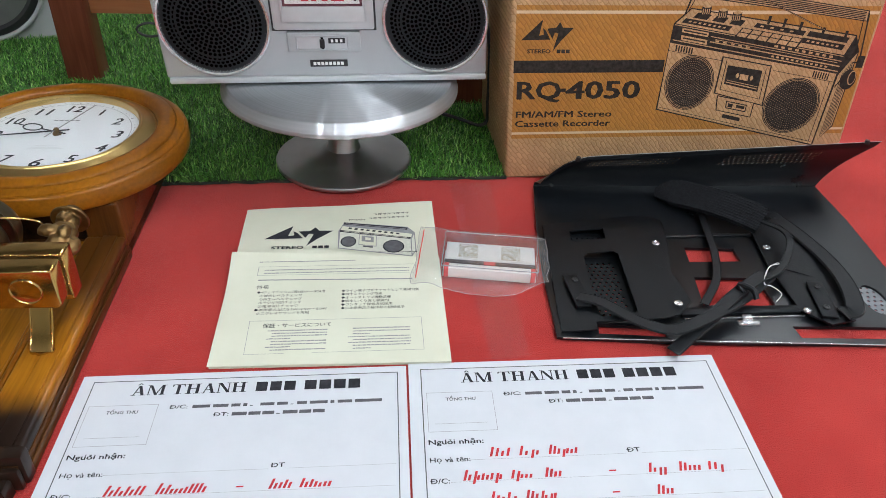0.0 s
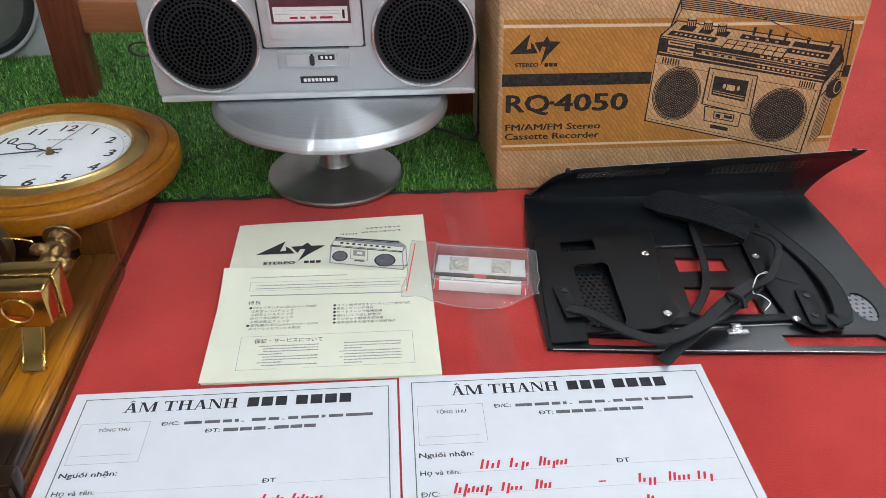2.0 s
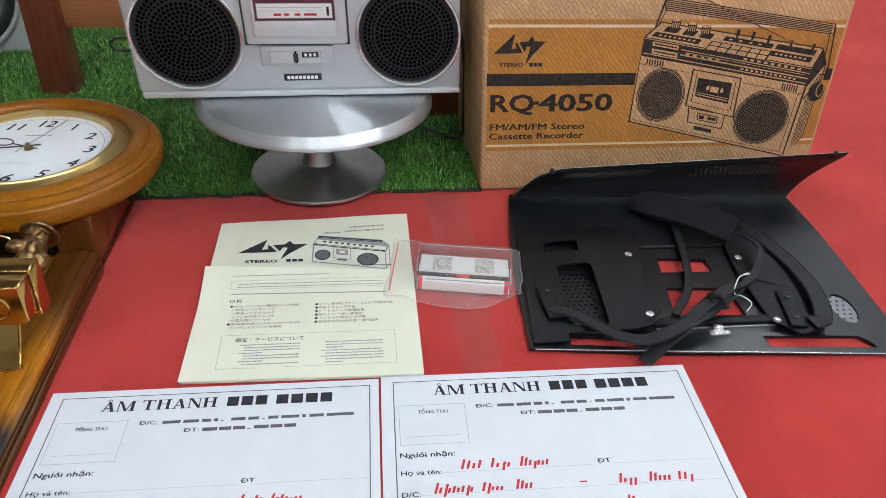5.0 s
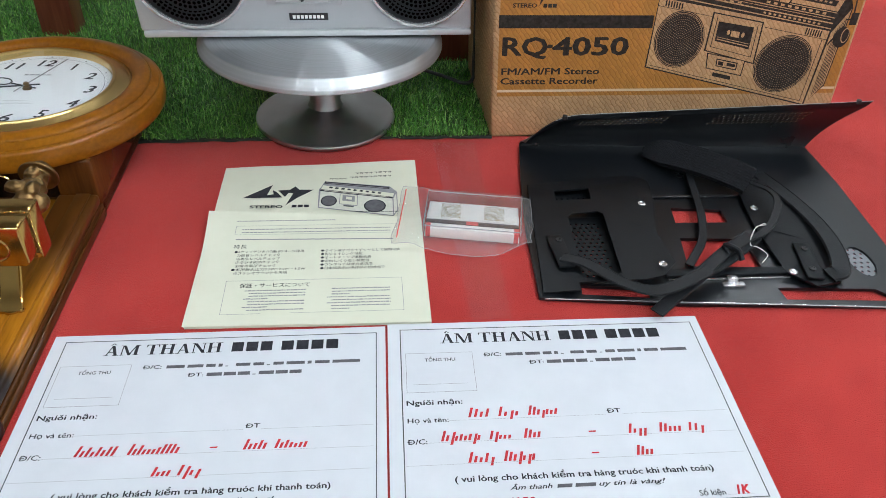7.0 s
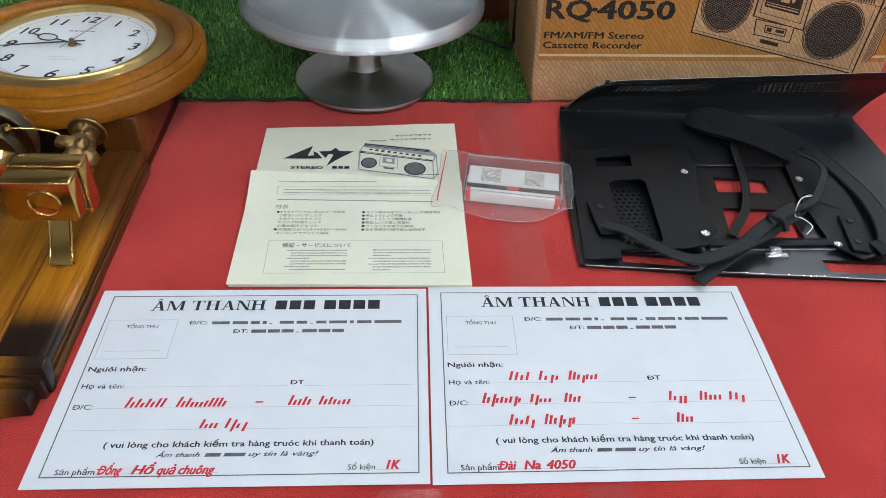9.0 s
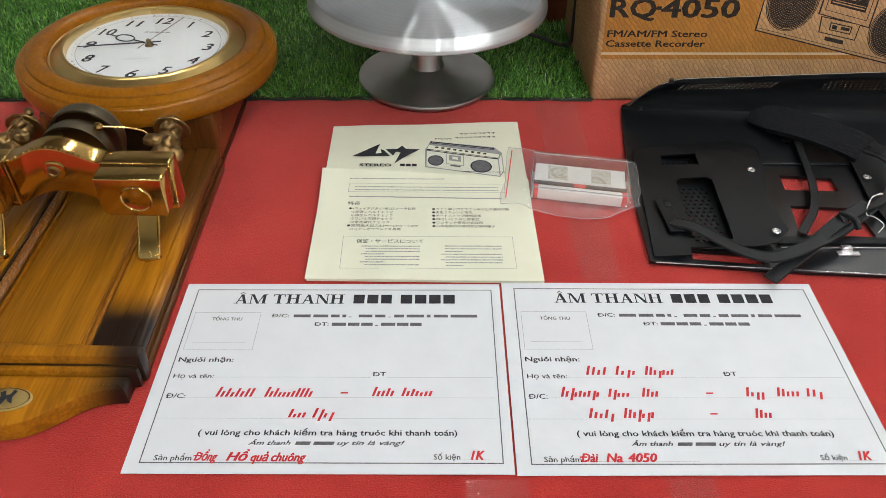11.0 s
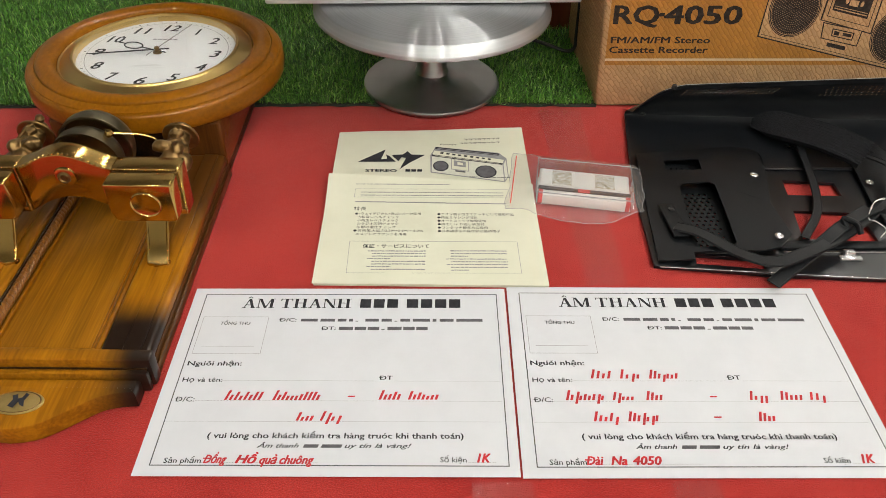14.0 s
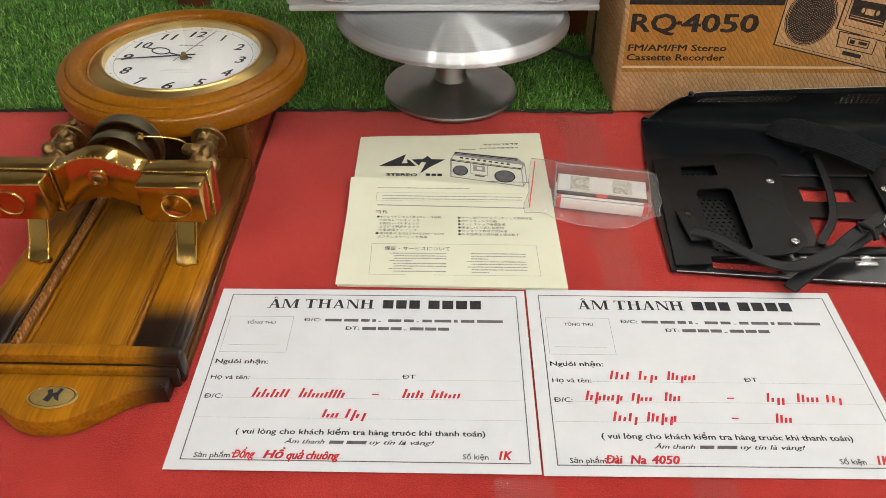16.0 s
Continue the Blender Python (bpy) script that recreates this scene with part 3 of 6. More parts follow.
    for x0, x1, y in ((0.049, 0.181, -0.1162), (0.195, 0.287, -0.1162), (0.031, 0.287, -0.1378), (0.013, 0.286, -0.1590), (0.050, 0.14, -0.1982), (0.257, 0.279, -0.1975)):
        n = int((x1 - x0) / 0.0012)
        dots += [rect(x0 + k * 0.0012, y, x0 + k * 0.0012 + 0.0008, y + 0.00032) for k in range(n)]
    bars("dotted_line", dots, M_INKGREY, "stuff")
    for x0, x1, y, h2 in written:
        if x1 - x0 < 0.0075:
            bars("marker_bar", [rect(x0, y + 0.003, x1, y + 0.0044, 0.0004)], M_RED)
            continue
        n = max(3, round((x1 - x0) / 0.0036))
        w = (x1 - x0 - 0.002) / (n - 1)
        red = []
        for k in range(n):
            tall = h2 * (1.0 if k == 0 else r2.choice((0.45, 0.55, 0.6, 0.85)))
            low = y - (h2 * 0.35 if r2.random() < 0.15 and k else 0)
            red.append(rect(x0 + k * w - 0.0010, low, x0 + k * w + 0.0012, y + tall, 0.28 * (y + tall - low)))
        bars("marker_bar", red, M_RED, "stuff")
    for body, x, y, w, h2 in product:
        part("marker_lettering", letters(body, x, y, w, h2, 0.07, 0.3, ink), M_RED, paper, smooth=False)
        if body.startswith("D"):
            bars("marker_bar", [rect(x - 0.0012, y + h2 * 0.46, x + 0.0042, y + h2 * 0.62)], M_RED)
    return paper


shipping_label([(-0.297, 0.0), (-0.001, 0.0005), (-0.0055, -0.2075), (-0.3005, -0.2045)],
               "white printed shipping form with red marker writing, flat on the carpet",
               [(0.0555, 0.085, -0.1370, 0.0105), (0.0955, 0.1335, -0.1370, 0.0105), (0.157, 0.163, -0.1365, 0.008), (0.184, 0.2010, -0.1362, 0.0100), (0.2085, 0.233, -0.1360, 0.0090),
                (0.1180, 0.1310, -0.1580, 0.0085), (0.1375, 0.1530, -0.1580, 0.0095)],
               [("Dồng", 0.0520, -0.1985, 0.0170, 0.0080), ("Hồ", 0.0765, -0.1985, 0.0160, 0.0080), ("quả", 0.0950, -0.1990, 0.0130, 0.0082), ("chuông", 0.1105, -0.1990, 0.0260, 0.0082), ("1K", 0.2640, -0.1972, 0.0105, 0.0085)], 3)
shipping_label([(0.0012, 0.003), (0.3035, 0.002), (0.2970, -0.210), (-0.0038, -0.2085)],
               "white printed shipping form with several lines of red marker writing",
               [(0.066, 0.082, -0.1135, 0.0100), (0.091, 0.107, -0.1135, 0.0100), (0.116, 0.140, -0.1135, 0.0100), (0.042, 0.073, -0.1365, 0.0105), (0.081, 0.098, -0.1365, 0.0085), (0.109, 0.122, -0.1365, 0.0095),
                (0.162, 0.168, -0.1365, 0.008), (0.196, 0.210, -0.1362, 0.0095), (0.222, 0.240, -0.1362, 0.0095), (0.247, 0.259, -0.1362, 0.0085), (0.062, 0.081, -0.1580, 0.0100), (0.090, 0.114, -0.1580, 0.0100),
                (0.160, 0.166, -0.1575, 0.008), (0.197, 0.210, -0.1578, 0.0095)],
               [("Dài", 0.0500, -0.1985, 0.0130, 0.0080), ("Na", 0.0690, -0.1985, 0.0120, 0.0080), ("4050", 0.0860, -0.1985, 0.0220, 0.0080), ("1K", 0.2650, -0.1972, 0.0105, 0.0085)], 11)

# ---- cake stand ----
stand = thing("turntable_stand", "spun aluminium cake turntable on a round pedestal foot", "display stand", pose(-0.068, 0.409, 0.0))
part("base", lathe([(0, 0.003), (0.090, 0.003), (0.0925, 0.0055), (0.0928, 0.0075), (0.0918, 0.0098), (0.0895, 0.0108), (0.086, 0.0112), (0.06, 0.0140), (0.035, 0.0180), (0.026, 0.0240), (0, 0.025)], 96), M_STEELBASE, stand, "dull grey round foot with a rolled rim")
part("column", lathe([(0, 0.02), (0.025, 0.02), (0.0205, 0.03), (0.021, 0.095), (0.03, 0.108), (0, 0.108)], 64), M_STEELBASE, stand)
part("plate", lathe([(0, 0.106), (0.12, 0.106), (0.1495, 0.1105), (0.1525, 0.1130), (0.1525, 0.1168), (0.1520, 0.1178), (0.1450, 0.1277), (0.1440, 0.1284), (0.1428, 0.1286), (0, 0.1290)], 128), M_STEEL, stand, "shiny turned plate with a bevelled rim")

# ---- carton ----
CW, CH, CD, LEANX = 0.478, 0.30, 0.21, -0.055
carton = thing("cardboard_carton", "printed kraft cardboard carton for a radio cassette recorder", "box", pose(0.15, 0.357, 0.0, 0, 0, 1.5))


def on_front(u, z, lift=0.0):
    return (u + LEANX * z, -lift, z)


bm = block(0, 0, 0, CW, CD, CH, 0.006, 3)
for v in bm.verts:
    v.co.x += LEANX * v.co.z + (0.004 * math.sin(v.co.z / CH * 3.1) if v.co.x < 0.1 else 0)
part("carton_body", bm, M_KRAFT, carton)


def printed(name, polys, mat, lift, label=""):
    groups = [[p] for p in polys] if len(polys) <= 12 else [polys]
    for g3 in groups:
        part(name, flat(g3, place=lambda x, y: on_front(x, y, lift)), mat, carton, label, smooth=False, kind="stuff" if len(g3) > 1 else "")


printed("ochre_panel", [rect(0.007, 0.061, CW - 0.006, 0.0665), rect(0.007, 0.0705, CW - 0.006, 0.226), rect(0.007, 0.231, CW - 0.006, 0.2365)], M_OCHRE, 0.0004)
printed("pale_line", [rect(0.007, 0.0670, CW - 0.006, 0.0700), rect(0.007, 0.2265, CW - 0.006, 0.2300)], noisy("pale_print", (0.66, 0.50, 0.32), (0.74, 0.58, 0.38), 60, 0.6), 0.0005)
printed("black_stripe", [rect(0.006, 0.1520, 0.2000, 0.1682), rect(0.462, 0.1560, CW - 0.006, 0.1720)], M_BOXINK, 0.0008)
for body, u0, w in (("RQ", 0.0125, 0.0555), ("4050", 0.0760, 0.0960)):
    part("lettering", letters(body, u0, 0.1170, w, 0.0245, 0.055, 0, lambda x, y: on_front(x, y, 0.0008)), M_BOXINK, carton, smooth=False)
printed("lettering_dash", [rect(0.0690, 0.1265, 0.0750, 0.1310)], M_BOXINK, 0.0008)
part("lettering", letters("FM/AM/FM Stereo", 0.0118, 0.0912, 0.127, 0.0090, 0.045, 0, lambda x, y: on_front(x, y, 0.0008)), M_BOXINK, carton, smooth=False)
part("lettering", letters("Cassette Recorder", 0.0112, 0.0780, 0.127, 0.0090, 0.045, 0, lambda x, y: on_front(x, y, 0.0008)), M_BOXINK, carton, smooth=False)
LOGO = [[(0.00, 0.36), (0.40, 1.00), (0.34, 0.50), (0.43, 0.53), (0.41, 0.74), (0.47, 0.65), (0.56, 0.38)],
        [(0.49, 0.72), (0.66, 0.75), (0.73, 0.92), (0.79, 0.75), (1.00, 0.74), (0.76, 0.32), (0.62, 0.00), (0.71, 0.57), (0.64, 0.60), (0.60, 0.40)]]


def logo(x, y, w, h2):
    return [[(x + a * w, y + b2 * h2) for a, b2 in s] for s in LOGO]


printed("emblem", logo(0.0140, 0.1795, 0.0645, 0.040), M_BOXINK, 0.0008)
part("lettering", letters("STEREO", 0.0222, 0.1775, 0.0290, 0.0052, 0.06, 0, lambda x, y: on_front(x, y, 0.0009)), M_BOXINK, carton, smooth=False)
printed("emblem_bar", [rect(0.0593 + k * 0.0058, 0.1775, 0.0640 + k * 0.0058, 0.1822) for k in range(3)], M_BOXINK, 0.0009)
DR = 0.0010


def quad_in(P, u0, v0, u1, v1):
    """A four-sided patch inside the four-sided shape P (bottom left, bottom right, top right, top left)."""
    def at(u, v):
        return tuple((P[0][i] * (1 - u) + P[1][i] * u) * (1 - v) + (P[3][i] * (1 - u) + P[2][i] * u) * v for i in (0, 1))
    return [at(u0, v0), at(u1, v0), at(u1, v1), at(u0, v1)]


def ruled_in(P, lo, hi, n, thick, u0=0.0, u1=1.0):
    return [quad_in(P, u0, lo + (hi - lo) * k / max(1, n - 1), u1, lo + (hi - lo) * k / max(1, n - 1) + thick) for k in range(n)]


FRONT = [(0.2005, 0.1012), (0.4325, 0.0450), (0.4385, 0.1480), (0.2035, 0.1905)]
BAND = [(0.2060, 0.1918), (0.4390, 0.1484), (0.4410, 0.1728), (0.2055, 0.2144)]
TOPF = [(0.2065, 0.2148), (0.4410, 0.1735), (0.4495, 0.1985), (0.2240, 0.2325)]
SIDE = [(0.4345, 0.0448), (0.4545, 0.0735), (0.4590, 0.1770), (0.4412, 0.1461)]
printed("radio_outline", [[(0.1985, 0.1000), (0.4330, 0.0430), (0.4560, 0.0722), (0.4606, 0.1780), (0.4505, 0.2000), (0.2235, 0.2340), (0.2040, 0.2150)]], M_BOXINK, 0.0008, "printed line drawing of the recorder")
printed("radio_front", [FRONT], M_KRAFT, DR)
printed("radio_side", [SIDE], M_KRAFT, DR)
printed("radio_side_shade", [quad_in(SIDE, 0.30 + 0.11 * k, 0.03, 0.35 + 0.11 * k, 0.93) for k in range(6)] + [quad_in(SIDE, 0.05, 0.80, 0.95, 0.84)], M_BOXINK, DR + 0.0002)
printed("radio_band_line", ruled_in(BAND, 0.93, 0.97, 1, 0.045) + ruled_in(BAND, 0.66, 0.70, 1, 0.05, 0.21) + ruled_in(BAND, 0.36, 0.40, 1, 0.07, 0.21) + ruled_in(BAND, 0.08, 0.1, 1, 0.06) + ruled_in(BAND, 0.55, 0.6, 1, 0.03, 0.24, 0.98), M_KRAFT, DR)
printed("radio_dial", [quad_in(BAND, 0.045, 0.62, 0.195, 0.86), quad_in(BAND, 0.045, 0.18, 0.195, 0.46)], M_KRAFT, DR)
printed("radio_dial_slot", [quad_in(BAND, 0.055, 0.70, 0.185, 0.78), quad_in(BAND, 0.055, 0.28, 0.185, 0.36)], M_BOXINK, DR + 0.0002)
printed("radio_dial_mark", [quad_in(BAND, 0.24 + 0.045 * k, 0.45, 0.262 + 0.045 * k, 0.53) for k in range(5)] + [quad_in(BAND, 0.58 + 0.042 * k, 0.76, 0.602 + 0.042 * k, 0.88) for k in range(9)] + [quad_in(BAND, 0.58 + 0.03 * k, 0.20, 0.596 + 0.03 * k, 0.30) for k in range(12)], M_KRAFT, DR + 0.0002)
printed("radio_top", [TOPF], M_KRAFT, DR)
printed("radio_top_panel", [quad_in(TOPF, 0.02, 0.12, 0.29, 0.42), quad_in(TOPF, 0.05, 0.52, 0.13, 0.86), quad_in(TOPF, 0.16, 0.52, 0.23, 0.86), quad_in(TOPF, 0.26, 0.52, 0.33, 0.86), quad_in(TOPF, 0.40, 0.58, 0.70, 0.84), quad_in(TOPF, 0.71, 0.22, 0.97, 0.50), quad_in(TOPF, 0.72, 0.60, 0.97, 0.88)], M_BOXINK, DR + 0.0002)
printed("radio_top_mark", [quad_in(TOPF, 0.05 + 0.028 * k, 0.22, 0.064 + 0.028 * k, 0.32) for k in range(8)] + [quad_in(TOPF, 0.74 + 0.03 * k, 0.32, 0.756 + 0.03 * k, 0.41) for k in range(7)] + [quad_in(TOPF, 0.43 + 0.06 * k, 0.66, 0.45 + 0.06 * k, 0.75) for k in range(4)], M_KRAFT, DR + 0.0004)
printed("radio_key_edge", [quad_in(TOPF, 0.345, -0.12, 0.715, 0.46)], M_BOXINK, DR + 0.0003)
printed("radio_key", [quad_in(TOPF, 0.352 + 0.060 * k, 0.22, 0.404 + 0.060 * k, 0.42) for k in range(6)] + [quad_in(TOPF, 0.352 + 0.060 * k, -0.06, 0.404 + 0.060 * k, 0.17) for k in range(6)], M_KRAFT, DR + 0.0005)
for kx, kz in ((0.2427, 0.2310), (0.2644, 0.2265), (0.2834, 0.2230)):
    printed("radio_knob", [rect(kx - 0.0060, kz - 0.0055, kx + 0.0060, kz + 0.0060)], M_BOXINK, DR + 0.0004)
    printed("radio_knob_light", [ellipse(kx, kz + 0.0052, 0.0056, 0.0020, 20)] + [rect(kx - 0.0048 + 0.0026 * q, kz - 0.0045, kx - 0.0036 + 0.0026 * q, kz + 0.0020) for q in range(4)], M_KRAFT, DR + 0.0006)
for kx, kz in ((0.3267, 0.2190), (0.3479, 0.2158), (0.3705, 0.2114), (0.4025, 0.2046), (0.4346, 0.2000)):
    printed("radio_lever", [[(kx - 0.0020, kz - 0.0050), (kx + 0.0012, kz - 0.0055), (kx + 0.0030, kz + 0.0050), (kx - 0.0012, kz + 0.0058)]], M_BOXINK, DR + 0.0006)
printed("radio_vent", [quad_in(FRONT, 0.035 + 0.015 * k, 0.90, 0.043 + 0.015 * k, 0.985) for k in range(7)] + [quad_in(FRONT, 0.86 + 0.015 * k, 0.90, 0.868 + 0.015 * k, 0.985) for k in range(7)], M_BOXINK, DR + 0.0002)
printed("radio_front_line", [quad_in(FRONT, 0.0, 0.885, 0.31, 0.892), quad_in(FRONT, 0.62, 0.885, 1.0, 0.892), quad_in(FRONT, 0.01, 0.03, 0.99, 0.037), quad_in(FRONT, 0.972, 0.04, 0.976, 0.88)], M_BOXINK, DR + 0.0002)
SPEAKERS = ((0.2378, 0.1370, 0.0330, 0.0375, 0.10), (0.3868, 0.1030, 0.0403, 0.0400, 0.15))
printed("radio_speaker", [ellipse(*sp3[:4], 40, sp3[4]) for sp3 in SPEAKERS], M_BOXINK, DR + 0.0002)
rims = []
for cx, cy, rx, ry, turn in SPEAKERS:
    for off in (0.0010, 0.0030):
        ea, eb = ellipse(cx, cy, rx - off, ry - off, 40, turn), ellipse(cx, cy, rx - off - 0.0006, ry - off - 0.0006, 40, turn)
        rims += [[ea[k], ea[(k + 1) % 40], eb[(k + 1) % 40], eb[k]] for k in range(40)]
printed("radio_speaker_edge", rims, M_KRAFT, DR + 0.0004)
dots = []
for cx, cy, rx, ry, turn in SPEAKERS:
    for ring in range(1, 12):
        cnt = 6 * ring
        for k in range(cnt):
            a = 2 * math.pi * (k + 0.5 * (ring % 2)) / cnt
            x, y = cx + (rx - 0.0042) * ring / 11.3 * math.cos(a), cy + (ry - 0.0042) * ring / 11.3 * math.sin(a)
            dots.append(rect(x - 0.0006, y - 0.00045, x + 0.0006, y + 0.00045))
printed("radio_speaker_dot", dots, M_BOXGREY, DR + 0.0004)
DECK = [(0.2760, 0.1232), (0.3445, 0.1055), (0.3437, 0.1588), (0.2775, 0.1712)]
WIN = [(0.2852, 0.1355), (0.3339, 0.1240), (0.3338, 0.1532), (0.2852, 0.1610)]
printed("radio_deck_line", [quad_in(DECK, -0.03, -0.03, 1.03, 1.03)], M_BOXINK, DR + 0.0002)
printed("radio_deck", [DECK], M_KRAFT, DR + 0.0004)
printed("radio_deck_rim", [quad_in(DECK, 0.07, 0.12, 0.93, 0.135), quad_in(DECK, 0.07, 0.135, 0.085, 0.93), quad_in(DECK, 0.915, 0.135, 0.93, 0.93)], M_BOXINK, DR + 0.0006)
printed("radio_window", [WIN], M_BOXINK, DR + 0.0006)
printed("radio_window_mark", [quad_in(WIN, 0.40, 0.40, 0.64, 0.68), quad_in(WIN, 0.04, 0.10, 0.96, 0.15), quad_in(WIN, 0.04, 0.22, 0.96, 0.25)], M_KRAFT, DR + 0.0008)
printed("radio_reel", [ellipse(0.3010, 0.1468, 0.0022, 0.0034, 16), ellipse(0.3212, 0.1432, 0.0022, 0.0034, 16)], M_KRAFT, DR + 0.0008)
PANEL = [(0.2827, 0.0992), (0.3316, 0.0884), (0.3322, 0.1078), (0.2806, 0.1182)]
printed("radio_panel_line", [quad_in(PANEL, -0.03, -0.07, 1.03, 1.07)], M_BOXINK, DR + 0.0002)
printed("radio_panel", [PANEL], M_KRAFT, DR + 0.0004)
printed("radio_panel_well", [quad_in(PANEL, 0.24, 0.25, 0.84, 0.80)], M_BOXINK, DR + 0.0006)
printed("radio_panel_inner", [quad_in(PANEL, 0.27, 0.32, 0.81, 0.73)], M_KRAFT, DR + 0.0007)
printed("radio_panel_digit", [quad_in(PANEL, 0.30, 0.38, 0.44, 0.66), quad_in(PANEL, 0.54, 0.45, 0.78, 0.66)], M_BOXINK, DR + 0.0009)
printed("radio_badge", [[(0.2925, 0.0928), (0.3185, 0.0868), (0.3185, 0.0815), (0.2925, 0.0875)]], M_BOXINK, DR + 0.0003)
HANDLE = [(0.2275, 0.2487), (0.4575, 0.2185), (0.4563, 0.2303), (0.2240, 0.2625)]
printed("radio_handle", [quad_in(HANDLE, -0.006, -0.10, 1.008, 1.10)], M_BOXINK, 0.0008)
printed("radio_handle_face", [HANDLE], M_KRAFT, DR)
printed("radio_handle_line", ruled_in(HANDLE, 0.10, 0.80, 5, 0.10, 0.0, 0.99), M_BOXINK, DR + 0.0002)
printed("radio_handle_arm", [[(0.2150, 0.2250), (0.2170, 0.2255), (0.2262, 0.2600), (0.2235, 0.2600)], [(0.2190, 0.2290), (0.2200, 0.2292), (0.2285, 0.2490), (0.2272, 0.2490)], [(0.4520, 0.2210), (0.4532, 0.2210), (0.4565, 0.1800), (0.4550, 0.1790)], [(0.4570, 0.2290), (0.4590, 0.2280), (0.4660, 0.1640), (0.4640, 0.1630)], [(0.4555, 0.1640), (0.4655, 0.1650), (0.4655, 0.1632), (0.4555, 0.1622)]], M_BOXINK, DR + 0.0003)
printed("radio_antenna", [[(0.2680, 0.2640), (0.4070, 0.2050), (0.4078, 0.2064), (0.2720, 0.2640)]], M_BOXINK, DR + 0.0008)
printed("radio_antenna_light", [[(0.2715, 0.2632), (0.4065, 0.2056), (0.4068, 0.2060), (0.2722, 0.2632)]], M_KRAFT, DR + 0.0010)
printed("radio_tuning_knob", [ellipse(0.4570, 0.1400, 0.0112, 0.0140, 28)], M_BOXINK, DR + 0.0005)
printed("radio_tuning_face", [ellipse(0.4612, 0.1425, 0.0055, 0.0100, 24)], M_KRAFT, DR + 0.0007)
printed("radio_tuning_core", [ellipse(0.4614, 0.1426, 0.0044, 0.0086, 24)], M_BOXINK, DR + 0.0009)

# ---- boombox ----
BW, BH, BD, BL = 0.396, 0.235, 0.115, -0.05
boombox = thing("radio_cassette_recorder", "silver radio cassette recorder with two round black speakers", "boombox", pose(-0.276, 0.371, 0.1292, 0, 0, 2.6))
SH = Matrix(((1, 0, BL, 0), (0, 1, 0.0, 0), (0, 0, 1, 0), (0, 0, 0, 1)))


def bpart(name, bm, mat, label="", parent=None, smooth=True):
    return part(name, moved(bm, SH), mat, parent or boombox, label, smooth)


bpart("body", block(0, 0.0, 0.008, BW, BD, BH, 0.004, 3), M_SILVER)
bpart("base_trim", block(0.003, -0.004, 0.002, BW - 0.001, BD, 0.0095, 0.002), M_SILVER2)
for fx in (0.04, BW - 0.04):
    for fy in (0.02, BD - 0.02):
        bpart("foot", moved(lathe([(0, 0), (0.007, 0), (0.007, 0.004), (0, 0.004)], 20), Matrix.Translation((fx, fy, 0))), M_BLACKPL)


def facing(bm, x, z, y=0.0):
    """Turn a lathe's +z to the front, at (x, z) on the face."""
    return moved(bm, Matrix.Translation((x, y, z)) @ Matrix.Rotation(radians(90), 4, "X"))


for sx in (0.067, 0.331):
    sp = bpart("speaker", facing(lathe([(0.0655, -0.002), (0.0655, 0.0035), (0.0640, 0.0045), (0.0620, 0.0040), (0.0605, 0.0015), (0.0605, -0.002)], 96), sx, 0.078), M_CHROME, "round black grille in a chrome ring")
    bpart("grille", facing(lathe([(0, 0.0046), (0.02, 0.0042), (0.045, 0.0028), (0.0610, 0.0010)], 96), sx, 0.078), M_GRILLE, "", sp)
    holes = []
    for ring in range(1, 13):
        r = 0.0049 * ring
        if r > 0.058:
            break
        cnt = max(6, int(2 * math.pi * r / 0.0054))
        for k in range(cnt):
            a = 2 * math.pi * k / cnt + ring * 0.4
            holes.append((r * math.cos(a), r * math.sin(a)))
    # Flat black discs lie on the grille for the shade in its holes.
    hb = bmesh.new()
    for hx, hy in holes:
        rr = math.hypot(hx, hy)
        zz = 0.0050 - 0.0036 * (rr / 0.061) ** 1.6
        vs = [hb.verts.new((hx + 0.00205 * math.cos(q * math.pi / 4), hy + 0.00205 * math.sin(q * math.pi / 4), zz)) for q in range(8)]
        hb.faces.new(vs)
    bpart("hole_disc", facing(hb, sx, 0.078), M_HOLE, "", sp, smooth=False)["kind"] = "stuff"
deck = bpart("cassette_door", block(0.136, -0.007, 0.069, 0.256, 0.01, 0.19, 0.003), M_SILVER2, "silver cassette door with a window")
bpart("door_gap", block(0.1335, -0.001, 0.0665, 0.2585, 0.004, 0.193, 0.001), M_BLACKPL, "", deck)
bpart("window_frame", join(block(0.146, -0.010, 0.083, 0.150, -0.004, 0.18, 0.001), block(0.243, -0.010, 0.083, 0.247, -0.004, 0.18, 0.001), block(0.146, -0.010, 0.0790, 0.247, -0.004, 0.0985, 0.002)), M_SILVER2, "", deck)
bpart("cassette", block(0.150, -0.0078, 0.0985, 0.243, -0.0060, 0.178), noisy("maroon_cassette", (0.07, 0.02, 0.03), (0.11, 0.03, 0.045), 40, 0.4), "", deck)
bpart("cassette_label", block(0.153, -0.0086, 0.1015, 0.240, -0.0078, 0.1185), M_WHITEPL, "", deck)
for hx in (0.176, 0.217):
    bpart("hub", facing(lathe([(0.0058, 0), (0.0068, 0), (0.0068, 0.0008), (0.0058, 0.0008), (0.0058, 0)], 24), hx, 0.1345, -0.0080), M_WHITEPL, "", deck)
for x0, x1 in ((0.172, 0.181), (0.184, 0.190), (0.196, 0.203), (0.207, 0.222)):
    bpart("label_bar", block(x0, -0.0088, 0.1045, x1, -0.00865, 0.1072), M_RED, "", deck)
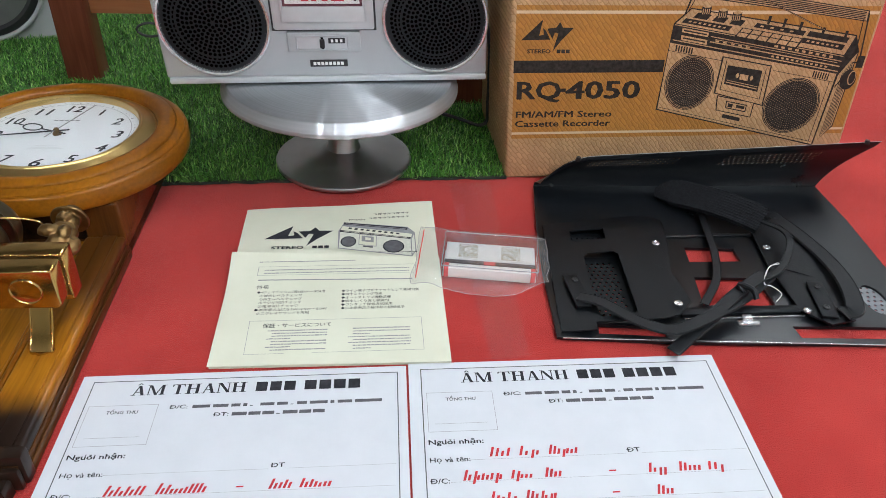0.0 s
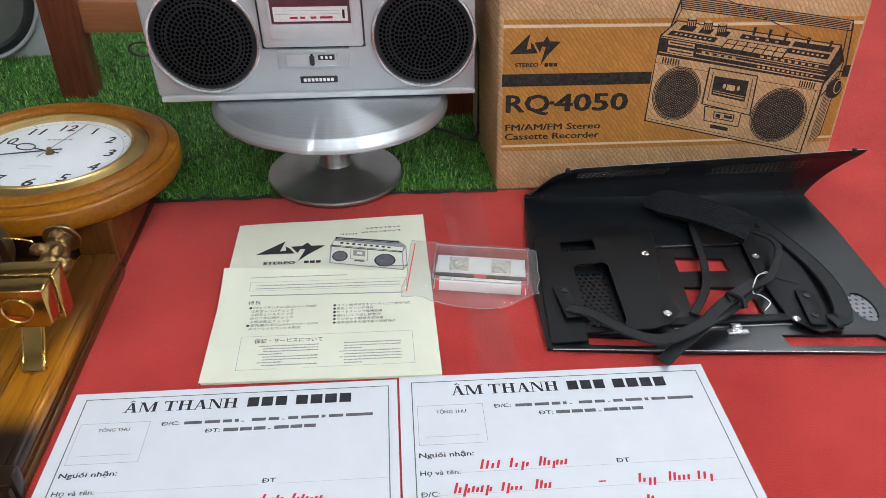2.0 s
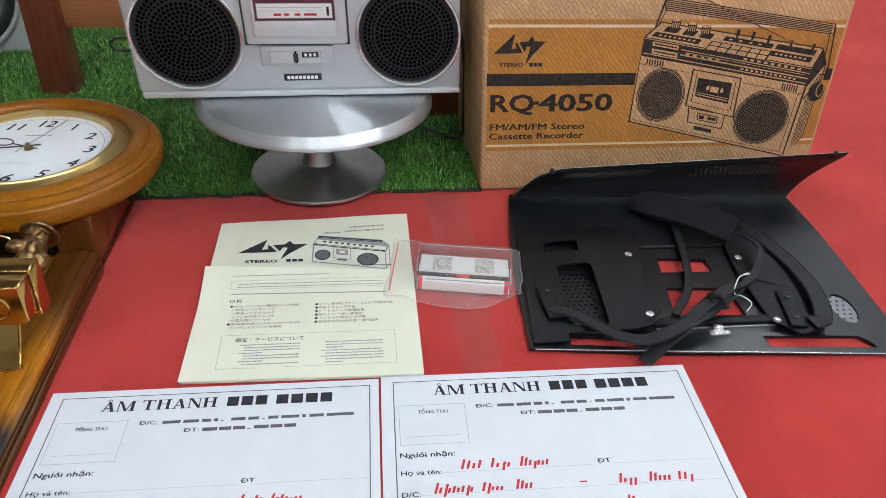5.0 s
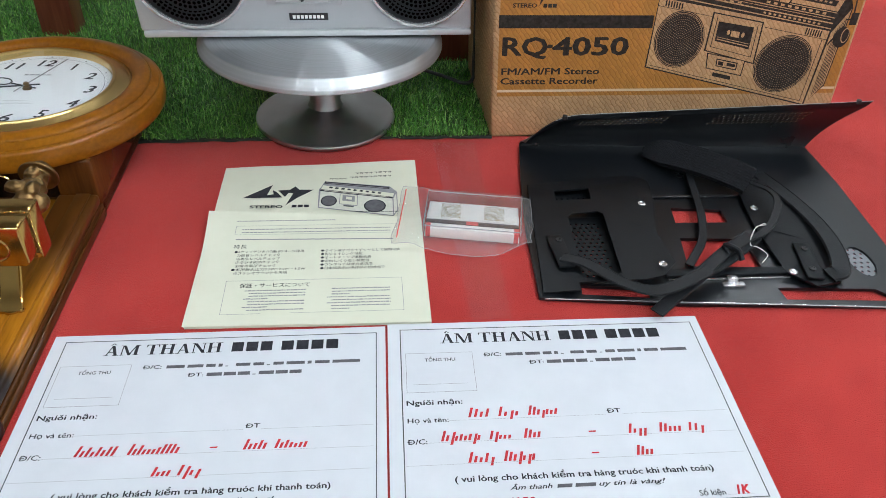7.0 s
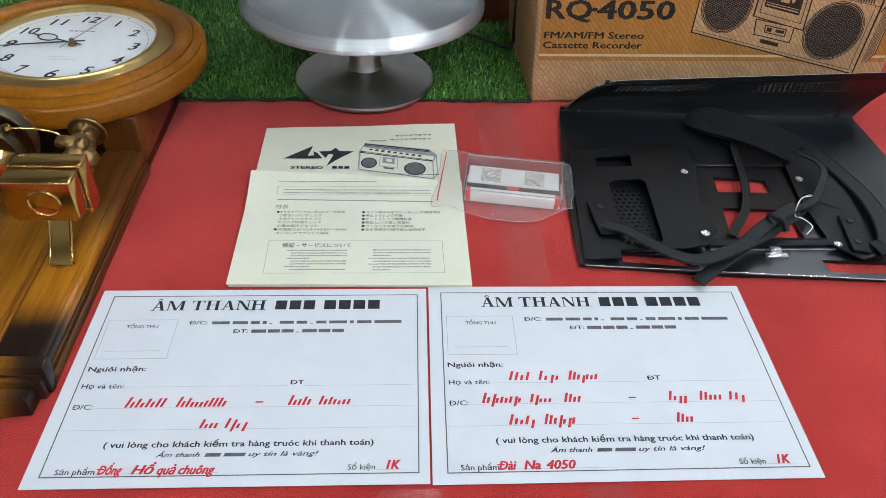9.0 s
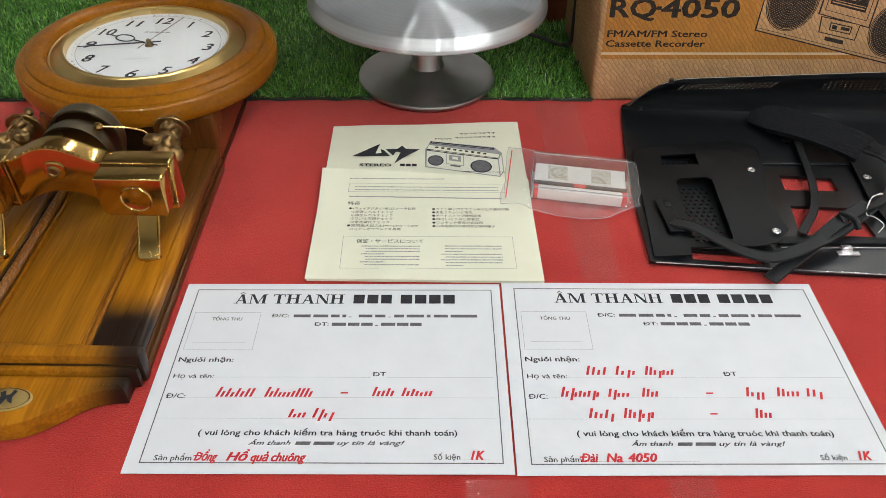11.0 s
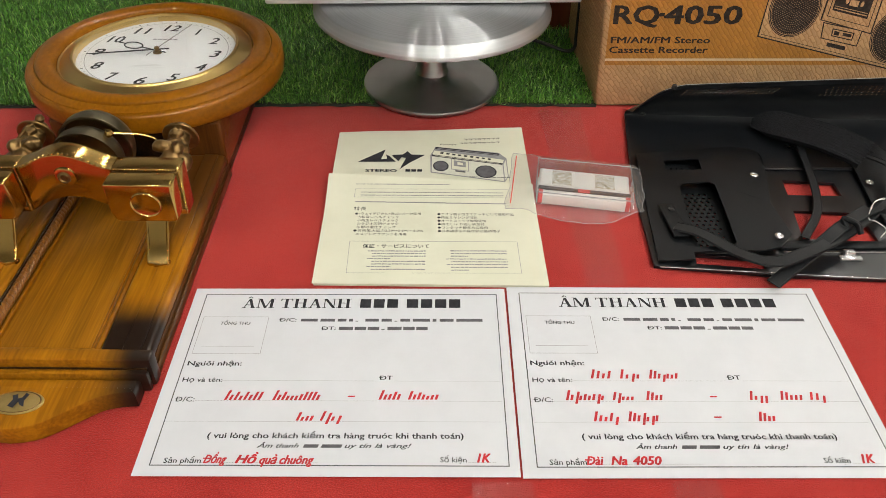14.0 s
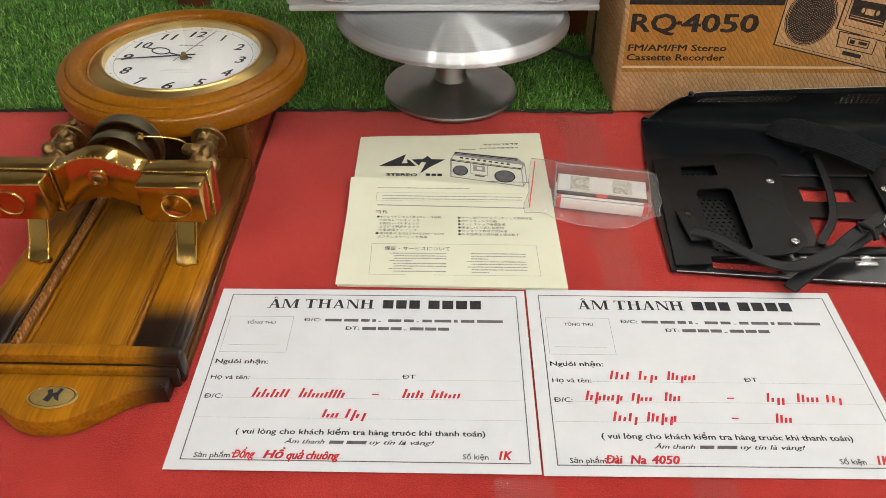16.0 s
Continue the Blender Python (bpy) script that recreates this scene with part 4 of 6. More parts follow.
for k in range(2):
    bpart("label_rule", block(0.155, -0.0088, 0.1100 + k * 0.004, 0.230, -0.00865, 0.1103 + k * 0.004), M_INKGREY, "", deck)
bpart("cassette_window", block(0.184, -0.0083, 0.1265, 0.209, -0.0078, 0.1425), M_REDDARK, "", deck)
for hx in (0.176, 0.217):
    for q in range(6):
        bpart("hub_tooth", moved(block(-0.0006, -0.0087, 0.0042, 0.0006, -0.0080, 0.0060), Matrix.Translation((hx, 0, 0.1345)) @ Matrix.Rotation(radians(60 * q), 4, "Y")), M_WHITEPL, "", deck)
bpart("arrow_bar", block(0.2335, -0.0088, 0.1045, 0.2365, -0.00865, 0.1150), M_INK, "", deck)
bpart("glass", block(0.150, -0.0100, 0.0985, 0.243, -0.0095, 0.178), M_GLASS, "", deck)
pan = bpart("control_panel", block(0.150, -0.004, 0.041, 0.238, 0.01, 0.066, 0.0015), M_SILVER)
bpart("panel_well", block(0.161, -0.0044, 0.0445, 0.222, -0.0035, 0.0610, 0.0003), M_SILVER2, "", pan)
for bx0, bz0, bx1, bz1 in ((0.160, 0.0435, 0.223, 0.0450), (0.160, 0.0605, 0.223, 0.0620), (0.160, 0.0450, 0.1615, 0.0605), (0.2215, 0.0450, 0.223, 0.0605)):
    bpart("well_rim", block(bx0, -0.0062, bz0, bx1, -0.0040, bz1, 0.0005), M_SILVER, "", pan)
bpart("slider", block(0.1885, -0.0085, 0.0475, 0.1945, -0.0045, 0.0580, 0.001), M_BLACKPL, "", pan)
bpart("slot_shade", block(0.190, -0.0051, 0.0455, 0.193, -0.0047, 0.060), M_HOLE, "", pan)
bpart("counter", block(0.199, -0.0056, 0.0525, 0.219, -0.0046, 0.0590), M_BLACKPL, "tape counter", pan)
for k in range(3):
    bpart("digit", block(0.2020 + k * 0.0055, -0.0060, 0.0540, 0.2050 + k * 0.0055, -0.0056, 0.0575), M_WHITEPL, "", pan)
badge = bpart("badge", block(0.174, -0.0015, 0.0215, 0.220, 0.002, 0.0300, 0.0004), M_BLACKPL, "black badge")
bpart("badge_bars", join(*[block(0.178 + k * 0.0048, -0.0019, 0.0238, 0.1815 + k * 0.0048, -0.0013, 0.0278) for k in range(8)]), M_WHITEPL, "", badge)
bpart("lug", tube([Vector((-0.004 - 0.016 * (1 - math.cos(a)), 0.055, 0.05 + 0.0085 * math.sin(a))) for a in [k * math.pi / 8 for k in range(17)]], 0.0016, 6), M_BLACKPL, "small black ring")
bpart("lug_post", block(-0.007, 0.050, 0.046, 0.001, 0.060, 0.054, 0.002), M_CHROME)

# ---- table behind ----
table = thing("wooden_stand", "mahogany-stained wooden stand with square legs and a teak rail", "table")
for lx, ly in ((-0.520, 0.682), (0.098, 0.594)):
    part("leg", block(lx, ly, 0.002, lx + 0.052, ly + 0.050, 0.45, 0.0025), M_TABLE, table)
part("rail", block(-0.468, 0.704, 0.107, 0.098, 0.732, 0.156, 0.002), M_TABLE2, table, "lighter brown wooden rail")

# ---- loudspeaker behind ----
spk = thing("loudspeaker", "grey loudspeaker with a large dark round cone", "speaker", pose(-0.60, 0.880, 0.003, 0, 0, 10))
part("cabinet", block(-0.26, 0, 0, 0.008, 0.2, 0.36, 0.006, 3), M_GREYCAB, spk)
part("surround", facing(lathe([(0.1175, -0.001), (0.1175, 0.008), (0.1150, 0.0105), (0.1115, 0.0100), (0.1095, 0.0060)], 64), -0.112, 0.119), M_GREYCAB, spk)
part("rubber_roll", facing(lathe([(0.1100, 0.0050), (0.1050, 0.0095), (0.0985, 0.0100), (0.0930, 0.0060)], 64), -0.112, 0.119), M_BLACKPL, spk, "black rubber roll")
part("cone", facing(lathe([(0.0930, 0.0060), (0.0700, 0.0040), (0.0400, 0.0020)], 64), -0.112, 0.119), noisy("cone_paper", (0.075, 0.082, 0.075), (0.11, 0.115, 0.105), 14, 0.6), spk, "dark grey paper cone")
part("dust_cap", facing(lathe([(0.0400, 0.0020), (0.0300, 0.0075), (0.0150, 0.0105), (0, 0.0112)], 48), -0.112, 0.119), M_BLACKPL, spk)

# ---- power cord ----
cord = thing("power_cord", "thin black power cord hanging from the recorder onto the grass", "cable")
part("cord", tube(spline([(0.125, 0.49, 0.20), (0.139, 0.500, 0.13), (0.143, 0.500, 0.04), (0.142, 0.497, 0.018), (0.128, 0.490, 0.016), (0.105, 0.505, 0.018), (0.07, 0.535, 0.016), (0.03, 0.56, 0.014)], 10), 0.0026, 8), M_BLACKPL, cord)


# ---- instruction booklet ----
def plate_holes(outer, holes, z0, z1):
    """A plate with openings cut right through it."""
    bm = bmesh.new()
    edges = []
    for loop in [outer] + holes:
        vs = [bm.verts.new((x, y, z0)) for x, y in loop]
        edges += [bm.edges.new((vs[i], vs[(i + 1) % len(vs)])) for i in range(len(vs))]
    bmesh.ops.triangle_fill(bm, use_beauty=True, use_dissolve=False, edges=edges)
    r = bmesh.ops.extrude_face_region(bm, geom=bm.faces[:])
    for v in r["geom"]:
        if isinstance(v, bmesh.types.BMVert):
            v.co.z = z1
    bmesh.ops.recalc_face_normals(bm, faces=bm.faces)
    return bm


book = thing("instruction_booklet", "cream paper instruction booklet with black print, creased across", "booklet")
TL, TR, BR, BLc = Vector((-0.184, 0.281)), Vector((0.0455, 0.2965)), Vector((0.043, 0.003)), Vector((-0.1865, 0.006))


def on_page(u, v, z):
    p = (BLc * (1 - u) + BR * u) * (1 - v) + (TL * (1 - u) + TR * u) * v
    return Vector((p.x, p.y, z))


bm = sheet(16, 16, lambda u, v: on_page(u, v, 0.0036 + 0.0008 * noise.noise((u * 3, v * 3, 5))))
r = bmesh.ops.extrude_face_region(bm, geom=bm.faces[:])
for v in r["geom"]:
    if isinstance(v, bmesh.types.BMVert):
        v.co.z = 0.0006
bmesh.ops.recalc_face_normals(bm, faces=bm.faces)
part("back_page", bm, M_CREAM, book)


def leaf_z(u, v):
    """The folded leaf lies on the pages and lifts along its upper edge, most at the spine."""
    return 0.0048 + (0.012 - 0.008 * u) * max(0.0, (v - 0.62) / 0.38) ** 1.6 + 0.0005 * noise.noise((u * 4, v * 4, 9))


def on_leaf(u, v, lift=0.0):
    p = on_page(-0.006 + 1.006 * u, -0.004 + (0.612 - 0.052 * u) * v, 0)
    return Vector((p.x, p.y, leaf_z(u, v) + lift))


bm = sheet(20, 24, lambda u, v: on_leaf(u, v))
r = bmesh.ops.extrude_face_region(bm, geom=bm.faces[:])
for v in r["geom"]:
    if isinstance(v, bmesh.types.BMVert):
        v.co.z -= 0.0004
bmesh.ops.recalc_face_normals(bm, faces=bm.faces)
part("folded_leaf", bm, M_CREAM, book, "cream leaf with small dark print")


def leaf_xy(x, y):
    """Print on the leaf, by its place over the carpet."""
    u = (x + 0.186) / 0.229
    v = (y - 0.004) / (0.178 - 0.016 * u)
    z = leaf_z(min(max(u, 0), 1), min(max(v, 0), 1))
    k = (z - 0.004) / 0.5
    return (x + (-0.03 - x) * k, y + (-0.52 - y) * k, z + 0.0004)


def cover_xy(x, y):
    return (x, y, 0.0049)


def btext(body, x, y, width, height, bold=0.0, at=leaf_xy, mat=M_INK):
    part("lettering", letters(body, x, y, width, height, bold, 0, at), mat, book, smooth=False)


def bprint(name, polys, mat, at):
    for g3 in ([[p] for p in polys] if len(polys) <= 16 else [polys]):
        part(name, flat(g3, place=at), mat, book, smooth=False, kind="stuff" if len(g3) > 1 else "")


rr = random.Random(5)


def bar_row(x0, x1, y, h2, lo=0.0014, hi=0.0048):
    """One line of small print, too fine to read."""
    out, x = [], x0
    while x < x1 - 0.001:
        w = min(rr.uniform(lo, hi), x1 - x)
        out.append(rect(x, y + rr.uniform(0, 0.0003), x + w - 0.0006, y + h2 * rr.uniform(0.75, 1.0)))
        x += w
    return out


def bar_lines(rows, h2):
    return [q for x0, x1, y in rows for q in bar_row(x0, x1, y, h2)]


bprint("emblem", logo(-0.157, 0.199, 0.080, 0.042), M_INK, cover_xy)
btext("STEREO", -0.1468, 0.1938, 0.0362, 0.0056, 0.06, cover_xy)
bprint("emblem_bar", [rect(-0.1005 + k * 0.0069, 0.1945, -0.0950 + k * 0.0069, 0.1995) for k in range(3)], M_INK, cover_xy)
caps = []
for x0, x1, y0, dy in ((-0.0290, 0.0160, 0.2630, 0.0036), (-0.0350, 0.0155, 0.2540, 0.0036)):
    n = int((x1 - x0) / 0.0056)
    for k in range(n):
        x, y = x0 + k * (x1 - x0) / n, y0 + k * dy / n
        caps += [rect(x, y + 0.0022, x + 0.0042, y + 0.0032, 0.0003), [(x + 0.0022, y), (x + 0.0032, y), (x + 0.0042, y + 0.0022), (x + 0.0030, y + 0.0022)]]
        if k % 2:
            caps.append(rect(x, y + 0.0004, x + 0.0018, y + 0.0013))
bprint("caption_bar", caps, M_INK, cover_xy)
btext("FM/AM", -0.0590, 0.2515, 0.0195, 0.0034, 0.02, cover_xy)
BODY = [(-0.0700, 0.1945), (0.0135, 0.1765), (0.0140, 0.2095), (-0.0690, 0.2270)]
SLAB = [(-0.0695, 0.2280), (0.0140, 0.2105), (0.0165, 0.2205), (-0.0665, 0.2395)]
bprint("radio_picture", [[(-0.0712, 0.2300), (-0.0712, 0.1935), (0.0140, 0.1750), (0.0195, 0.1860), (0.0200, 0.2240), (0.0115, 0.2360), (-0.0650, 0.2480), (-0.0680, 0.2380)]], M_INKGREY, lambda x, y: (x, y, 0.0046))
bprint("radio_front", [BODY], M_HALFTONE, cover_xy)
bprint("radio_top", [SLAB], M_CREAM, cover_xy)
bprint("radio_side", [[(0.0148, 0.1790), (0.0185, 0.1865), (0.0188, 0.2200), (0.0152, 0.2095)]], M_HALFTONE, cover_xy)
bprint("radio_band", [quad_in(SLAB, 0.0, -0.10, 1.0, 0.22)], M_INK, lambda x, y: (x, y, 0.0052))
bprint("radio_band_line", [quad_in(SLAB, 0.05, 0.02, 0.95, 0.09)], M_CREAM, lambda x, y: (x, y, 0.0054))
bprint("radio_knob", [quad_in(SLAB, 0.10 + 0.085 * k, 0.55, 0.145 + 0.085 * k, 0.85) for k in range(9)], M_INK, lambda x, y: (x, y, 0.0052))
bprint("radio_handle", [[(-0.0650, 0.2425), (0.0110, 0.2290), (0.0115, 0.2335), (-0.0645, 0.2472)]], M_INK, lambda x, y: (x, y, 0.0052))
bprint("radio_handle_gap", [[(-0.0630, 0.2432), (0.0095, 0.2303), (0.0097, 0.2312), (-0.0628, 0.2442)]], M_INKGREY, lambda x, y: (x, y, 0.0054))
bprint("radio_speaker", [ellipse(-0.0590, 0.2062, 0.0092, 0.0108, 28), ellipse(-0.0065, 0.1950, 0.0125, 0.0128, 28)], M_INK, lambda x, y: (x, y, 0.0052))
bprint("radio_speaker_core", [ellipse(-0.0590, 0.2062, 0.0078, 0.0094, 28), ellipse(-0.0065, 0.1950, 0.0110, 0.0113, 28)], M_INKSOFT, lambda x, y: (x, y, 0.0054))
bprint("radio_deck_line", [quad_in(BODY, 0.27, 0.30, 0.52, 0.97)], M_INKGREY, lambda x, y: (x, y, 0.0052))
bprint("radio_deck", [quad_in(BODY, 0.28, 0.33, 0.51, 0.94)], M_CREAM, lambda x, y: (x, y, 0.0054))
bprint("radio_deck_window", [quad_in(BODY, 0.31, 0.52, 0.48, 0.88)], M_INKGREY, lambda x, y: (x, y, 0.0056))
bprint("radio_deck_mark", [quad_in(BODY, 0.36, 0.62, 0.44, 0.78), quad_in(BODY, 0.36, 0.10, 0.46, 0.16)], M_CREAM, lambda x, y: (x, y, 0.0058))
bprint("radio_panel", [quad_in(BODY, 0.33, 0.18, 0.47, 0.27)], M_INKSOFT, lambda x, y: (x, y, 0.0056))
bprint("corner_print", bar_row(-0.028, 0.020, 0.1725, 0.0014), M_INK, lambda x, y: (x, y - (x + 0.028) * 0.02, 0.0130))
bprint("frame_rule", rules(-0.157, 0.145, 0.017, 0.161, 0.0004) + rules(-0.156, 0.020, 0.018, 0.069, 0.0004), M_INKGREY, leaf_xy)
bprint("double_rule", [rect(-0.155 + k * 0.0167, 0.1358 - k * 0.0003, -0.155 + (k + 1) * 0.0167, 0.1375 - k * 0.0003) for k in range(10)], M_INKGREY, leaf_xy)
bprint("small_print", bar_lines([(-0.157, -0.05, 0.169), (-0.15, 0.010, 0.1535), (-0.15, 0.010, 0.148)]
                                + [(-0.1365 if k in (0, 3, 6) else -0.132, -0.077 - (0.035 if k in (3, 6) else 0.0), 0.0525 - k * 0.0040) for k in range(8)] + [(-0.0565 if k in (3, 5) else -0.052, 0.006 - (0.04 if k in (2, 7) else 0.0), 0.0530 - k * 0.0042) for k in range(8)], 0.0019), M_INKGREY, leaf_xy)
btext("特長", -0.1555, 0.1215, 0.0135, 0.0052)
for k, (body, w) in enumerate((("●4ウェイデジタル7連LEDメータ採用", 0.071), ("①録音レベルチェック", 0.044), ("②再生レベルチェック", 0.044), ("③ラジオ同調チェック", 0.044), ("④電池電圧チェック", 0.041), ("●実用最大出力2.5W+2.5W・5.0W", 0.074), ("のステレオサウンドを再現", 0.053))):
    btext(body, -0.1535 if k in (0, 5) else -0.1505, 0.1135 - k * 0.0058, w, 0.0034, 0.0)
for k, (body, w) in enumerate((("●ライン端子付きでデッキとして使用可能", 0.083), ("●再生ミキシング可能", 0.043), ("●オートストップ機構装備", 0.052), ("●頭出し/くり返し装置付", 0.050), ("●ワンタッチ録音方式採用", 0.053), ("●日本語表示の操作部と接続端子", 0.066))):
    btext(body, -0.0645, 0.1132 - k * 0.0058, w, 0.0034, 0.0)
btext("保証・サービスについて", -0.142, 0.0585, 0.068, 0.0052, 0.015)

# ---- cassette in its bag ----
tape = thing("audio_cassette", "clear cassette case with a white card and red ends", "cassette", pose(0.0435, 0.1385, 0.0012, 0, 0, -9.5))
part("case", join(block(0, 0, 0, 0.108, 0.0012, 0.0165), block(0, 0.0675, 0, 0.108, 0.0687, 0.0165), block(0, 0, 0.0155, 0.108, 0.0687, 0.0165), block(0, 0.0012, 0, 0.0012, 0.0675, 0.0155), block(0.1068, 0.0012, 0, 0.108, 0.0675, 0.0155)), M_CASE, tape, "clear plastic case")
rim_line = [Vector((0.0006, 0.0006, 0.0168)), Vector((0.1074, 0.0006, 0.0168)), Vector((0.1074, 0.0681, 0.0168)), Vector((0.0006, 0.0681, 0.0168)), Vector((0.0006, 0.0010, 0.0168))]
# Pale tube round the top rim, a highlight of the clear case made solid.
part("case_highlight", tube(rim_line, 0.0005, 6), M_EDGELIGHT, tape, "milky line imitating the highlight on the case edge")
part("card", block(0.002, 0.002, 0.001, 0.106, 0.050, 0.0022), M_WHITEPL, tape)
part("cassette_shell", block(0.0035, 0.016, 0.0024, 0.1045, 0.054, 0.0125, 0.001), noisy("clear_grey_shell", (0.72, 0.69, 0.69), (0.80, 0.77, 0.76), 30, 0.3), tape)
part("cassette_label", block(0.006, 0.022, 0.0125, 0.102, 0.052, 0.0130), M_WHITEPL, tape)
for x in (0.018, 0.066):
    part("label_patch", block(x, 0.024, 0.0130, x + 0.022, 0.050, 0.0133), noisy("speckled_gold", (0.86, 0.85, 0.82), (0.30, 0.24, 0.12), 330, 0.5), tape)
part("dark_band", block(0.003, 0.0115, 0.0126, 0.105, 0.0165, 0.0150, 0.0005), noisy("dark_brown_band", (0.035, 0.018, 0.016), (0.06, 0.03, 0.025), 50, 0.4), tape)
part("band_mark", block(0.047, 0.0095, 0.0150, 0.060, 0.0155, 0.0153), M_REDPL, tape)
part("spine", block(0.004, -0.0006, 0.002, 0.104, 0.0092, 0.0148, 0.0008), M_WHITEPL, tape, "white paper spine")
part("spine_end", block(0.0035, -0.0009, 0.0025, 0.0085, 0.0094, 0.0152, 0.0005), M_REDPL, tape)
part("spine_end", block(0.0995, -0.0009, 0.0025, 0.1045, 0.0094, 0.0152, 0.0005), M_REDPL, tape)
bag = thing("zip_bag", "clear plastic zip bag with a red seal line round the cassette", "plastic bag", pose(0.0435, 0.1385, 0.0, 0, 0, -9.5))


def bag_top(u, v):
    x, y = -0.030 + 0.149 * u, -0.029 + 0.110 * v
    y += 0.020 * max(0.0, (u - 0.72) / 0.28) ** 2 * (1 - v) ** 2 + 0.004 * math.sin(u * 9.0) * (1 - v) ** 3
    cover = min(1, max(0, (x + 0.018) / 0.018)) * min(1, max(0, (0.126 - x) / 0.016)) * min(1, max(0, (y + 0.024) / 0.022)) * min(1, max(0, (0.082 - y) / 0.012))
    w = noise.noise((u * 7, v * 5, 2)) + 0.5 * noise.noise((u * 18, v * 14, 4))
    return (x + 0.004 * noise.noise((v * 4, 1, 7)), y + 0.005 * noise.noise((u * 4, 8, 1)) * (1 if v in (0.0, 1.0) else 0.4), 0.0065 + 0.0062 * min(1.0, max(0.0, (0.004 - x) / 0.012)) * (1 - cover) + 0.0135 * cover ** 0.7 + 0.0014 * w * (1.3 - cover))


part("film", sheet(60, 44, bag_top), M_FILM, bag, "wrinkled clear film")
rimp = [Vector(bag_top(k / 30, 0.0)) for k in range(31)] + [Vector(bag_top(1.0, k / 22)) for k in range(1, 23)] + [Vector(bag_top(1 - k / 30, 1.0)) for k in range(1, 31)] + [Vector(bag_top(0.0, 1 - k / 22)) for k in range(1, 23)]
# Thin pale tube paints the bright line where the film edge gathers light.
part("film_highlight", tube(rimp, 0.00025, 6), M_EDGELIGHT, bag, "milky line imitating light caught along the film edge")
part("seal", tube([Vector((-0.0255, -0.021 + 0.092 * k / 14, 0.0150 + 0.0006 * math.sin(k))) for k in range(15)], 0.0006, 6), M_REDPL, bag, "red seal line")

# ---- clear tape on the carpet ----
for pts in ([(-0.043, -0.2115), (0.003, -0.2115), (0.0045, -0.27), (-0.0435, -0.27)], [(0.110, -0.2115), (0.1445, -0.2115), (0.1475, -0.27), (0.1075, -0.27)], [(0.082, 0.006), (0.121, 0.008), (0.128, 0.345), (0.072, 0.345)]):
    a, b2, c, d = [Vector(p) for p in pts]
    bm = sheet(14, 14, lambda u, v: (*((a * (1 - u) + b2 * u) * (1 - v) + (d * (1 - u) + c * u) * v), 0.0012 + 0.0007 * abs(noise.noise((u * 6 + a.x * 50, v * 9, 0)))))
    tagged(part("adhesive_tape", bm, M_TAPE, None), "strip of wrinkled clear adhesive tape stuck to the red carpet", "tape", "tape strips")

# ---- leather case ----
case = thing("carrying_case", "black leatherette carrying case laid open with straps and cut-outs", "case")
G2 = [(0.201, 0.053), (0.204, 0.049), (0.236, 0.048), (0.240, 0.052), (0.247, 0.151), (0.242, 0.157), (0.213, 0.158), (0.208, 0.153)]
part("back_panel", plate_holes([(0.153, 0.031), (0.159, 0.14), (0.170, 0.235), (0.184, 0.327), (0.380, 0.332), (0.574, 0.320), (0.5735, 0.235), (0.5655, 0.130), (0.560, 0.064), (0.554, 0.0005), (0.49, 0.0045), (0.28, 0.0165)],
                               [[(0.335, 0.152), (0.397, 0.151), (0.398, 0.176), (0.339, 0.181)], [(0.322, 0.074), (0.402, 0.070), (0.402, 0.119), (0.330, 0.123)],
                                [(0.197, 0.034), (0.266, 0.026), (0.268, 0.0405), (0.199, 0.0475)], [(0.406, 0.018), (0.520, 0.0115), (0.517, 0.021), (0.508, 0.030), (0.404, 0.036)], ellipse(0.5185, 0.076, 0.0135, 0.0255, 24, -0.12),
                                [(x, y) for x, y in G2], [(0.201, 0.184), (0.241, 0.182), (0.243, 0.204), (0.204, 0.207)]], 0.002, 0.0055), M_LEATHER2, case)


def leaf_left(x, y):
    return 0.0065 + 0.017 * max(0.0, min(1.0, (x - 0.165) / 0.12)) ** 0.8 * max(0.15, min(1.0, (0.262 - y) / 0.06))


bm = plate_holes([(0.158, 0.036), (0.168, 0.14), (0.176, 0.228), (0.250, 0.232), (0.296, 0.238), (0.313, 0.232), (0.318, 0.216), (0.309, 0.165), (0.294, 0.112), (0.298, 0.058), (0.280, 0.039), (0.262, 0.036), (0.195, 0.043), (0.193, 0.032)],
                 [G2, [(0.201, 0.184), (0.241, 0.182), (0.243, 0.204), (0.204, 0.207)]], 0.0, 0.0015)
bmesh.ops.subdivide_edges(bm, edges=[e for e in bm.edges if e.calc_length() > 0.02], cuts=2)
for v in bm.verts:
    v.co.z += leaf_left(v.co.x, v.co.y)
part("front_leaf", bm, M_LEATHER, case, "soft black leatherette leaf with a grille window")


def perforated(x0, y0, x1, y1, step, r, skew=0.0):
    holes = []
    for j in range(int((y1 - y0) / step)):
        for i in range(int((x1 - x0) / step)):
            cx, cy = x0 + (i + 0.5) * step + (step / 2 if j % 2 else 0), y0 + (j + 0.5) * step
            if cx < x1 - r:
                holes.append([(cx + skew * (cy - y0) + r * math.cos(a * math.pi / 3), cy + r * math.sin(a * math.pi / 3)) for a in range(6)])
    k = skew * (y1 - y0)
    return plate_holes([(x0 - 0.003, y0 - 0.003), (x1 + 0.003, y0 - 0.003), (x1 + 0.003 + k, y1 + 0.003), (x0 - 0.003 + k, y1 + 0.003)], holes, 0.0060, 0.0075)


